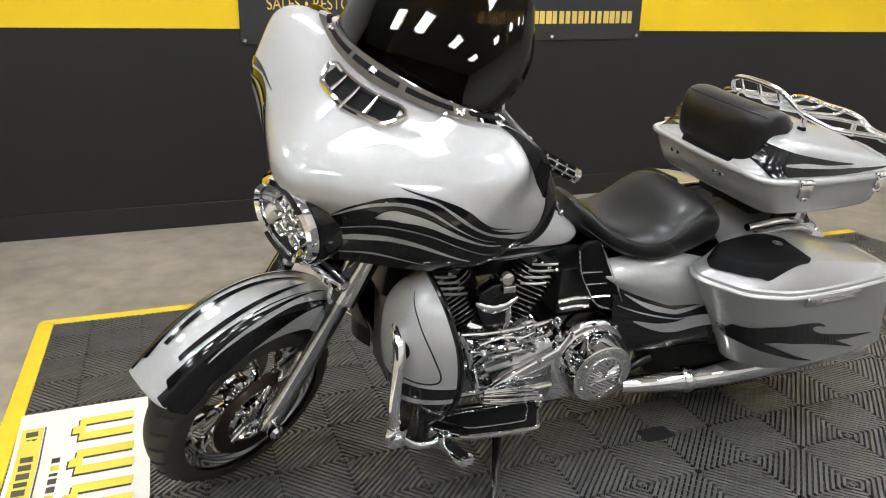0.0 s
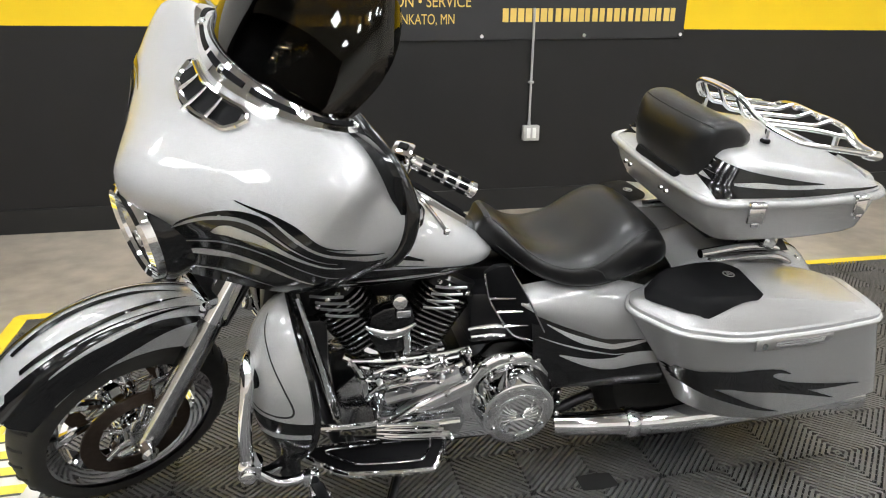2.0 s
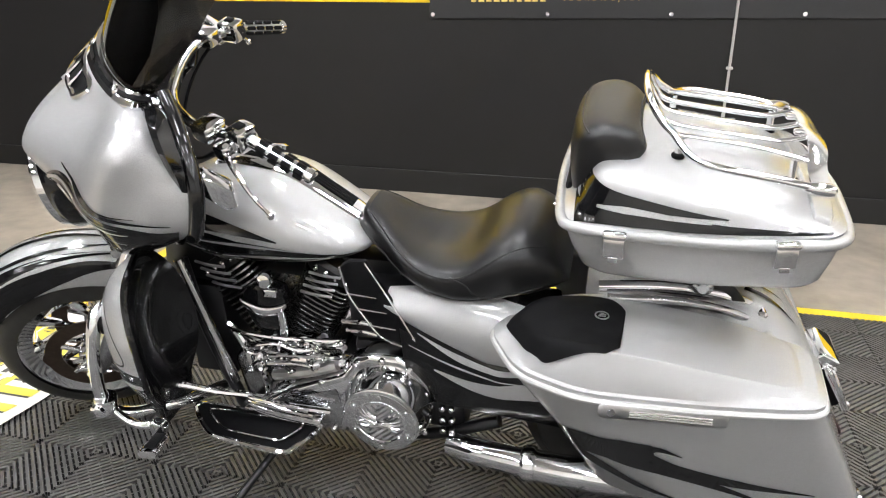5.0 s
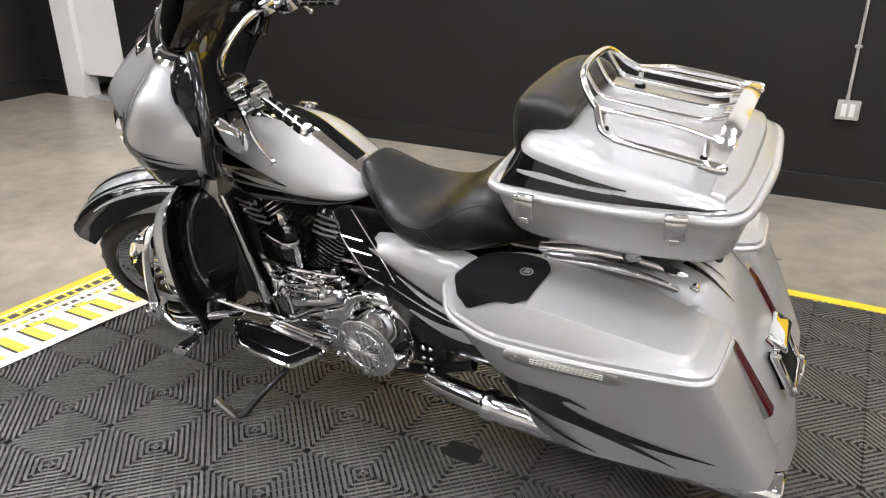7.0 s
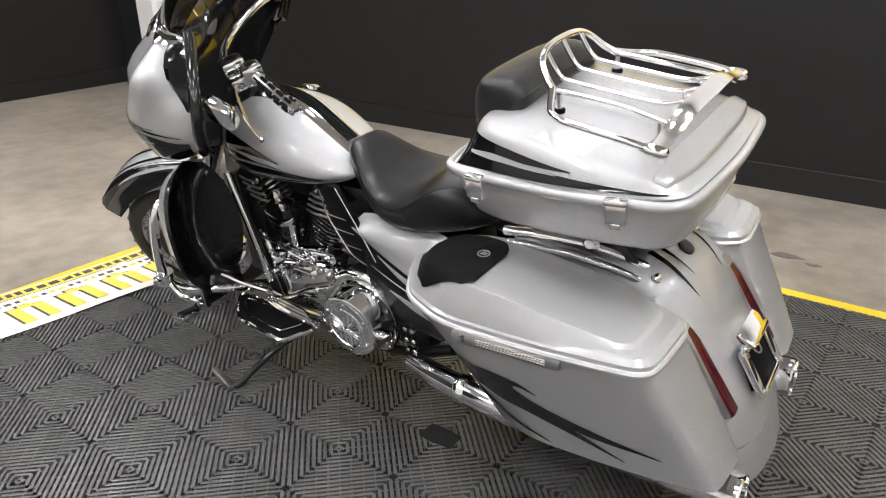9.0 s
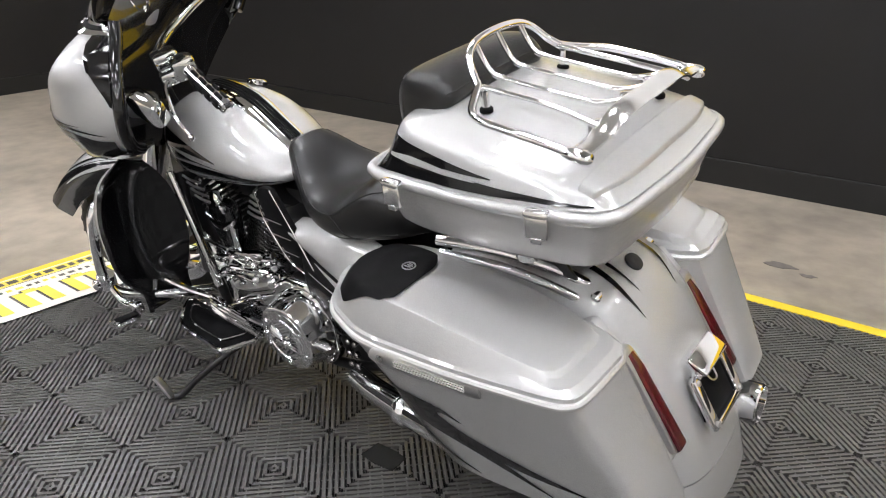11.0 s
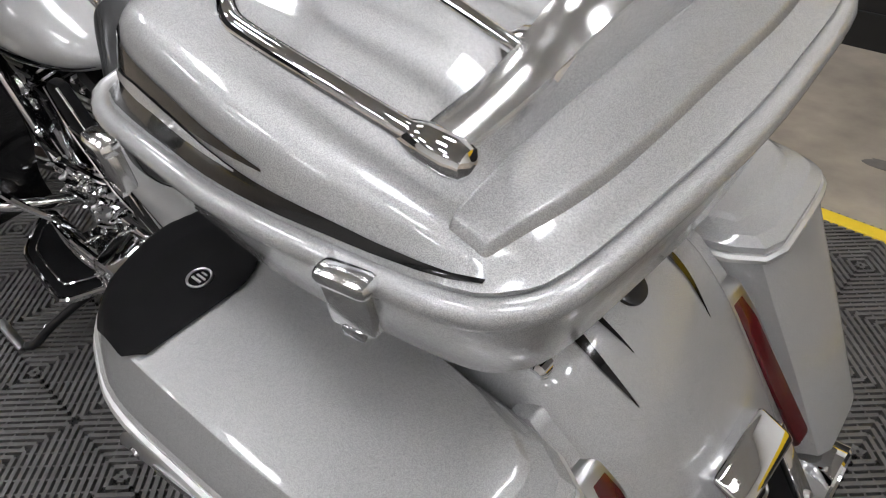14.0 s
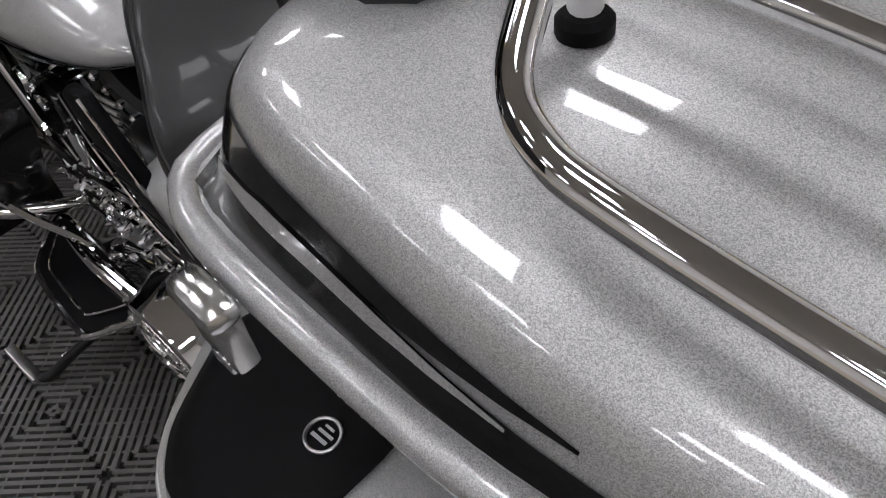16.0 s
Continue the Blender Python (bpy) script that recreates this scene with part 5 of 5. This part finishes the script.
for s in (-1, 1):
    part("fender_filler", prism([(0.93, 0.63), (0.995, 0.61), (1.03, 0.58), (1.142, 0.392), (1.115, 0.368), (0.96, 0.36)], s * 0.128, s * 0.185, 0.012, 3), SILVER, bike, "silver filler panel beside the rear fender")
    part("tail_light", prism([(0.99, 0.60), (1.004, 0.615), (1.022, 0.612), (1.052, 0.578), (1.152, 0.418), (1.142, 0.402), (1.05, 0.50)], s * 0.137, s * 0.170, 0.006, 2), RED, bike, "long dark red tail light strip")
    part("light_bezel", prism([(0.982, 0.604), (1.0, 0.62), (1.018, 0.618), (1.046, 0.582), (1.145, 0.412), (1.125, 0.396), (1.04, 0.50)], s * 0.131, s * 0.178, 0.006, 2), SATIN, bike)
pf = pose(1.15, 0.008, 0.457, 0, -29, 0)
plate = part("plate_frame", merge(box((-0.004, -0.082, -0.062), (0.014, -0.056, 0.062), 0.006), box((-0.004, 0.056, -0.062), (0.014, 0.082, 0.062), 0.006), box((-0.004, -0.056, -0.062), (0.014, 0.056, -0.048), 0.004), box((-0.004, -0.056, 0.048), (0.014, 0.056, 0.062), 0.004)), CHROME, bike, "chrome number plate frame without a plate", matrix=pf)
part("backing", box((-0.03, -0.062, -0.05), (0.003, 0.062, 0.05), 0.002), MATTE, plate, "matte black empty plate backing", matrix=pf)
part("plate_lamp", prism([(-0.03, 0.056), (0.036, 0.056), (0.034, 0.070), (0.012, 0.104), (-0.03, 0.098)], -0.06, 0.06, 0.010, 3), CHROME, plate, "chrome hooded plate lamp", matrix=pf)
part("wire_loop", tube([pf @ Vector((0.006, -0.02, 0.045)), pf @ Vector((0.012, -0.012, 0.022)), pf @ Vector((0.012, 0.008, 0.02)), pf @ Vector((0.006, 0.016, 0.045))], 0.002, 6, 5), SATIN, plate)
for q in (-0.069, 0.069):
    for z in (-0.05, 0.05):
        part("screw", lathe([(0, 0.007), (0.004, 0.005)], pf @ Vector((0.014, q, z)), pf.to_3x3() @ Vector((1, 0, 0)), 10), SATIN, plate)

# trunk
TR = [(0.482, -0.27), (0.54, -0.303), (0.78, -0.318), (1.005, -0.292), (1.05, -0.245), (1.068, 0.0), (1.05, 0.245), (1.005, 0.292), (0.78, 0.318), (0.54, 0.303), (0.482, 0.27), (0.468, 0.0)]
trp = rounded(TR, 0.32, 4)


TL = [(0.492, -0.235), (0.540, -0.296), (0.78, -0.318), (1.007, -0.293), (1.052, -0.248), (1.068, 0.0), (1.052, 0.248), (1.007, 0.293), (0.78, 0.318), (0.540, 0.296), (0.492, 0.235), (0.480, 0.0)]
tlp = rounded(TL, 0.32, 4)


def tring(inset, z, dx=0.0, front=0.0, slope=0.0, outline=trp):
    out = []
    for x, y in outline:
        cx = 0.77
        x2 = cx + (x - cx) * (1 - inset / 0.30) + dx
        y2 = y * (1 - inset / 0.325)
        t = max(0.0, (0.62 - x) / 0.15)
        x3 = x2 + front * min(1, t)
        out.append((x3, y2, z + slope * (0.79 - x3)))
    return out


tub = part("trunk", loft([tring(0.058, 0.836, 0.0, 0.03), tring(0.046, 0.840, 0.0, 0.025), tring(0.036, 0.852, 0.0, 0.02), tring(0.024, 0.90, 0.0, 0.006), tring(0.017, 0.938), tring(0.017, 0.948)]), SILVER, bike, "silver hard top trunk with black flames and chrome latches")
part("rim", tube(tring(0.009, 0.954), 0.0115, 12, 1, closed=True), SILVER, tub, "rounded silver bead round the rim")
lidr = [tring(0.016, 0.960), tring(0.016, 0.968, 0, 0.002, 0, tlp)]
for ins, z, fr, sl in ((0.021, 0.978, 0.008, 0.03), (0.026, 0.992, 0.018, 0.07), (0.031, 1.005, 0.026, 0.11), (0.035, 1.014, 0.031, 0.14), (0.0395, 1.0195, 0.034, 0.155), (0.0455, 1.0240, 0.036, 0.165), (0.055, 1.0280, 0.037, 0.17), (0.07, 1.0325, 0.036, 0.17), (0.09, 1.038, 0.032, 0.165), (0.11, 1.0435, 0.026, 0.155), (0.14, 1.0505, 0.018, 0.14), (0.18, 1.0565, 0.01, 0.125), (0.24, 1.0605, 0, 0.12), (0.285, 1.0615, 0, 0.12)):
    lidr.append(tring(ins, z, 0, fr, sl, tlp))
tlid = part("lid", loft(lidr), SILVER, tub, "silver trunk lid", 50)
ttree = tree_of(tlid)


def lid_z(x, y):
    h = ttree.ray_cast(Vector((x, y, 1.6)), Vector((0, 0, -1)))
    return h[0].z if h[0] is not None else 0.97


def panelP(u, v):
    """The raised rear panel: swells out of the lid and dies away at its edges."""
    y = 0.254 * (2 * u - 1)
    x = 0.964 + (0.056 - 0.026 * abs(2 * u - 1) ** 4) * v
    e = min(1.0, min(u, 1 - u) * 0.508 / 0.006) * min(1.0, min(v, 1 - v) * 0.056 / 0.005)
    return (x, y, lid_z(x, y) - 0.002 + 0.009 * math.sin(max(0.0, e) * math.pi / 2))


part("lid_panel", sheet(panelP, 160, 40, 0.001), SILVER, tlid, "raised rear panel of the lid", 60)
for s in (-1, 1):
    sidef = (lambda a, b, s=s: (a, s * 1.2, b))
    for spn, wd in (([(0.505, 0.994), (0.56, 0.994), (0.66, 0.985), (0.80, 0.977), (1.0, 0.972)], [0.036, 0.030, 0.018, 0.008, 0.001]), ([(0.53, 1.03), (0.60, 1.018), (0.70, 1.005), (0.81, 0.995)], [0.018, 0.013, 0.008, 0.001])):
        part("flame", paint(ttree, stripe(spn, wd, 40, 4), sidef, (0, -s, 0), 0.0022), BLACK, tlid, "black painted flame", 60)
    part("flame_highlight", paint(ttree, stripe([(0.565, 0.998), (0.62, 0.998), (0.70, 0.992), (0.78, 0.986)], [0.003, 0.007, 0.005, 0.001], 30, 2), sidef, (0, -s, 0), 0.0036), SILVER, tlid, "", 60)
    for lx in (0.603, 0.916):
        ly = s * (0.322 if lx < 0.7 else 0.308)
        m = pose(lx, ly, 0.947, 0, 0, (-4 if lx < 0.7 else 10) * -s)
        la = part("latch", merge(box((-0.021, -0.008, -0.032), (0.021, 0.008, 0.012), 0.004), box((-0.024, -0.012, 0.008), (0.024, 0.010, 0.024), 0.007)), PLATED, tub, "chrome toggle latch", matrix=m)
        part("catch", box((-0.01, -0.003, -0.040), (0.01, 0.007, -0.028), 0.002), CHROME, la, matrix=m @ pose(0, s * 0.006, 0))
    part("hinge_screw", lathe([(0, 0.008), (0.006, 0.006)], (0.474, s * 0.12, 0.925), (-1, 0, 0), 12), CHROME, tub)
    part("hinge_screw", lathe([(0, 0.008), (0.006, 0.006)], (0.474, s * 0.09, 0.925), (-1, 0, 0), 12), CHROME, tub)
part("trunk_mount", box((0.62, -0.13, 0.775), (0.96, 0.13, 0.834), 0.012), ENGINE_BLACK, bike, "black trunk mounting rack")

# backrest pad: a thick cushion whose top sweeps back in a wedge over the lid
PAD_SIDE = [(0.512, 0.945), (0.498, 0.99), (0.494, 1.05), (0.500, 1.095), (0.516, 1.120), (0.545, 1.132), (0.585, 1.132), (0.618, 1.120), (0.640, 1.098), (0.645, 1.082), (0.632, 1.064), (0.610, 1.040), (0.588, 0.995), (0.570, 0.945)]


def padring(t):
    k = max(0.0, 1 - abs(t) ** 9) ** 0.5
    out = []
    for p in smooth_path([(a, b, 0) for a, b in PAD_SIDE], 3, True):
        low = min(1.0, max(0.0, (1.06 - p.y) / 0.115))
        half = 0.190 - 0.008 * low
        cx, cz = 0.545 + 0.02 * abs(t) ** 3, 1.05
        f = 0.80 + 0.20 * k
        out.append((cx + (p.x - 0.545) * (0.55 + 0.45 * k), half * t, cz + (p.y - cz) * f))
    return out


pad = part("backrest_pad", loft([padring(-1 + 2 * i / 32) for i in range(33)]), LEATHER, bike, "black leather passenger backrest pad", 60)
for j in (12, 24):
    part("pad_seam", tube([Vector(padring(-0.94 + 1.88 * i / 20)[j]) for i in range(21)], 0.0022, 5, 2), STITCH, pad)
part("pad_base", box((0.49, -0.12, 0.925), (0.56, 0.12, 0.985), 0.018), MATTE, pad)

# luggage rack
SIDE_RAIL = [(0.972, 0.254, 1.054), (0.90, 0.256, 1.068), (0.80, 0.254, 1.083), (0.765, 0.248, 1.088), (0.738, 0.228, 1.092), (0.718, 0.190, 1.102), (0.703, 0.155, 1.113)]
rk = part("luggage_rack", tube([(x, -y, z) for x, y, z in SIDE_RAIL], 0.0082, 12, 6), CHROME, bike, "chrome tubular luggage rack on the trunk lid")
part("rail", tube(SIDE_RAIL, 0.0082, 12, 6), CHROME, rk)
HOOP = [(0.703, 0.155, 1.113), (0.680, 0.138, 1.132), (0.660, 0.118, 1.156), (0.650, 0.085, 1.172), (0.646, 0.04, 1.178)]
part("front_hoop", tube([(x, -y, z) for x, y, z in HOOP] + [(0.645, 0.0, 1.179)] + HOOP[::-1], 0.0082, 12, 6), CHROME, rk)
for y in (-0.15, -0.082, 0.0, 0.082, 0.15):
    if abs(y) > 0.1:
        pts = [(0.70, y, 1.112), (0.76, y, 1.105), (0.86, y, 1.092), (0.955, y * 1.08, 1.074)]
    else:
        pts = [(0.648, y, 1.175), (0.668, y, 1.14), (0.688, y, 1.116), (0.72, y, 1.107), (0.80, y, 1.096), (0.88, y, 1.086), (0.915, y, 1.084), (0.945, y, 1.090), (0.962, y, 1.095)]
    part("slat", tube(pts, 0.006, 10, 5), CHROME, rk)
for y in (-0.15, 0.15):
    for x, tall in ((0.715, 1.104), (0.935, 1.072)):
        z = lid_z(x, y)
        po = part("post", lathe([(0, 0.0082), (tall - z, 0.0082)], (x, y, z), (0, 0, 1), 14), CHROME, rk)
        part("rubber_foot", lathe([(0, 0.0135), (0.007, 0.0135), (0.010, 0.0105)], (x, y, z - 0.001), (0, 0, 1), 18), MATTE, po)


def crossP(u, v):
    """The stamped cross plate: low at its ends, with a raised bridge between."""
    q = abs(2 * u - 1)
    lift = curve([(0, 1.0), (0.40, 1.0), (0.54, 0.80), (0.66, 0.36), (0.76, 0.16), (1.0, 0.0)], q)
    x = 0.950 + 0.034 * v + 0.010 * lift
    return (x, 0.25 * (2 * u - 1), 1.056 + 0.038 * lift + 0.004 * math.sin(math.pi * min(1, max(0, v))) - 0.012 * lift * v)


part("cross_plate", sheet(crossP, 48, 8, 0.006), PLATED, rk, "chrome stamped cross plate")
part("bridge_lip", tube([(0.985, y, 1.054 + 0.032 * curve([(0, 1.0), (0.10, 1.0), (0.135, 0.8), (0.165, 0.36), (0.2, 0.1)], abs(y))) for y in (-0.17, -0.145, -0.12, -0.06, 0.0, 0.06, 0.12, 0.145, 0.17)], 0.006, 8, 4), CHROME, rk)
for s in (-1, 1):
    part("corner_boss", lathe([(-0.036, 0.004), (-0.028, 0.010), (-0.01, 0.0135), (0.012, 0.0140), (0.022, 0.011), (0.026, 0.005)], (0.966, s * 0.253, 1.054), (1, 0, -0.12), 14), CHROME, rk)
    for y in (0.05, 0.15):
        part("plate_clip", box((0.944, s * y - 0.010, 1.068 if y > 0.1 else 1.088), (0.972, s * y + 0.010, 1.082 if y > 0.1 else 1.101), 0.005), CHROME, rk)
# ---- floor mat ----
TP, TX, TY = 0.208, -0.2677, -0.2191
MAT_X0, MAT_X1, MAT_Y1 = -1.70, 3.2, 1.58
mat_thing = thing("floor_mat", "grey-black interlocking ribbed tile mat with yellow edging", "floor mat")


def tile_mesh(flip, joined=None, at=(0, 0)):
    bm = joined or bmesh.new()
    h = TP / 2
    n = 18
    c = 1 if flip else -1

    def quad(*p):
        return bm.faces.new([bm.verts.new((at[0] + x, at[1] + y, z)) for x, y, z in p])
    # base sheet, coloured near-black for the shade down between the ribs
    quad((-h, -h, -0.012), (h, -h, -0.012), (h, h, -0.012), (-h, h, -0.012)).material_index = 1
    half = TP / math.sqrt(2)
    for i in range(n):
        d = -half + 2 * half * (i + 0.5) / n
        L = half - abs(d) - 0.0015
        w = 0.0047
        r = math.sqrt(0.5)
        ex, ey = r, r * c
        fx, fy = -ey, ex
        P = [(ex * a + fx * (d + b), ey * a + fy * (d + b)) for a, b in ((-L, -w), (L, -w), (L, w), (-L, w))]
        if ex * fy - ey * fx < 0:
            P.reverse()
        quad(*[(x, y, 0.0) for x, y in P])
        for k in (0, 2):
            (x0, y0), (x1, y1) = P[k], P[(k + 1) % 4]
            quad((x0, y0, 0.0), (x0, y0, -0.012), (x1, y1, -0.012), (x1, y1, 0.0))
    # cross webs lower than the ribs
    for q in (-0.875, -0.66, -0.44, -0.22, 0.0, 0.22, 0.44, 0.66, 0.875):
        r = math.sqrt(0.5)
        ex, ey = -r * c, r
        fx, fy = r, r * c
        L = half * (1 - abs(q)) - 0.004
        P = [(ex * a + fx * (half * q + b), ey * a + fy * (half * q + b)) for a, b in ((-L, -0.0022), (L, -0.0022), (L, 0.0022), (-L, 0.0022))]
        quad(*[(x, y, -0.0016) for x, y in P])
    return bm


def tile_data(flip):
    bm = tile_mesh(flip)
    me = bpy.data.meshes.new("tile")
    bm.to_mesh(me)
    bm.free()
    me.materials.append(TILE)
    me.materials.append(GAP_OIL_BLACK)
    return me


TILES = {0: tile_data(False), 1: tile_data(True)}
far = bmesh.new()
count = 0
cells = []
for i in range(-7, 16):
    for j in range(-12, 9):
        cx, cy = TX + TP * (i + 0.5), TY + TP * (j + 0.5)
        if MAT_X0 - 0.02 < cx < MAT_X1 and cy < MAT_Y1:
            cells.append((i, j, cx, cy))
for i, j, cx, cy in cells:
    flip = (i + j) % 2
    if -1.72 < cx < 1.95 and -1.10 < cy < MAT_Y1 and count < 300:
        ob = new("tile", TILES[flip])
        ob.parent = mat_thing
        ob.location = (cx, cy, FLOOR)
        count += 1
    else:
        tile_mesh(flip, far, (cx, cy))
me = bpy.data.meshes.new("far_tiles")
far.to_mesh(me)
far.free()
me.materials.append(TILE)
me.materials.append(GAP_OIL_BLACK)
ft = new("far_tiles", me)
ft.location = (0, 0, FLOOR)
ft.parent = mat_thing
tagged(ft, kind="stuff")


def edging(poly):
    return part("edge_strip", prism(poly, GROUND + 0.001, FLOOR + 0.0025, 0.003, 1, "xy"), EDGE_YELLOW, mat_thing, "sloped yellow plastic edge strip")


x0, y1 = -1.673, 1.592
XR = TX + TP * 16
edging([(x0 - 0.066, y1 + 0.035), (x0 - 0.045, y1 + 0.056), (XR, y1 + 0.056), (XR, y1), (x0, y1)])
edging([(x0 - 0.066, -2.7), (x0, -2.7), (x0, y1 - 0.002), (x0 - 0.066, y1 + 0.033)])
mat_thing.matrix_world = pose(0, 0, 0, 0, 0, -0.6)

# ---- white banner on the mat ----
fb = thing("floor_banner", "white vinyl banner with yellow print lying across the mat edge", "banner")
BX0, BX1, BY0, BY1 = -1.665, -1.262, -1.9, 0.80
bz = FLOOR + 0.003


def bannerP(u, v):
    y = BY1 + (BY0 - BY1) * u
    x = BX0 + (BX1 - BX0) * v
    bend = 0.1 * (y - 0.18) if y < 0.18 else 0.0
    return (x + bend + 0.004 * math.sin(5 * y), y, bz + 0.003 * math.sin(9 * y + 4 * x) + 0.005)


part("vinyl", sheet(bannerP, 60, 10, 0.001), VINYL, fb)


def flat(poly, mat, name, lift):
    """A printed shape on the lying banner; poly rows are (along, across) in metres from the banner's far outer corner."""
    bm = bmesh.new()
    rows = fill_rows(poly, 10, 4)
    grid = [[bm.verts.new(Vector(bannerP(p.x / (BY1 - BY0), p.y / (BX1 - BX0))) + Vector((0, 0, lift))) for p in r] for r in rows]
    for a, b in zip(grid, grid[1:]):
        for i in range(len(a) - 1):
            bm.faces.new((a[i], a[i + 1], b[i + 1], b[i]))
    return part(name, bm, mat, fb)


flat([(0.10, 0.014), (2.3, 0.014), (2.3, 0.078), (0.10, 0.078)], PRINT_YELLOW, "printed_band", 0.0012)
flat([(0.10, 0.081), (2.3, 0.081), (2.3, 0.086), (0.10, 0.086)], PRINT_DARK, "printed_line", 0.0012)
rnd = random.Random(11)
a = 0.12
while a < 2.2:
    w = rnd.uniform(0.022, 0.042)
    flat([(a, 0.026), (a + w, 0.028), (a + w, 0.064), (a, 0.062)], PRINT_DARK, "printed_bar", 0.0022)
    a += w + 0.014
a = 0.30
while a < 1.3:
    w = rnd.uniform(0.016, 0.03)
    flat([(a, 0.118), (a + w, 0.118), (a + w, 0.142), (a, 0.142)], PRINT_DARK if rnd.random() < 0.5 else PRINT_YELLOW, "printed_bar", 0.0016)
    a += w + 0.014
for k in range(6):
    a = 0.085 + 0.192 * k
    for q0, q1, c0, c1 in ((0.0, 0.044, 0.19, 0.355), (0.092, 0.136, 0.19, 0.355), (0.044, 0.092, 0.17, 0.205)):
        flat([(a + q0 + 0.010, c0 - 0.006), (a + q1 + 0.010, c0 - 0.008), (a + q1 + 0.010, c1 - 0.004), (a + q0 + 0.010, c1 - 0.002)], PRINT_DARK, "print_shadow", 0.0012)
        flat([(a + q0, c0), (a + q1, c0 - 0.003), (a + q1, c1), (a + q0, c1 + 0.003)], PRINT_YELLOW, "printed_block", 0.002)

# ---- stains ----
for n, (cx, cy, r) in enumerate(((0.875, 2.05, 0.07), (1.0, 2.0, 0.04))):
    rs = random.Random(n)
    pts = [(cx + r * rs.uniform(0.5, 1.2) * math.cos(t * 0.4488), cy + 0.5 * r * rs.uniform(0.5, 1.2) * math.sin(t * 0.4488)) for t in range(14)]
    tagged(finish("floor_stain", prism(pts, GROUND, GROUND + 0.0015, plane="xy"), STAIN, None, "", "structure"), "dark worn stain on the concrete floor", "stain")

spot = [(0.297, -0.034), (0.352, -0.040), (0.414, -0.033), (0.410, 0.030), (0.365, 0.037), (0.300, 0.033)]
tagged(finish("oil_spot", prism(spot, FLOOR, FLOOR + 0.0008, plane="xy"), GAP_OIL_BLACK, None, "", "structure"), "small black oil patch on the ribbed mat", "stain")
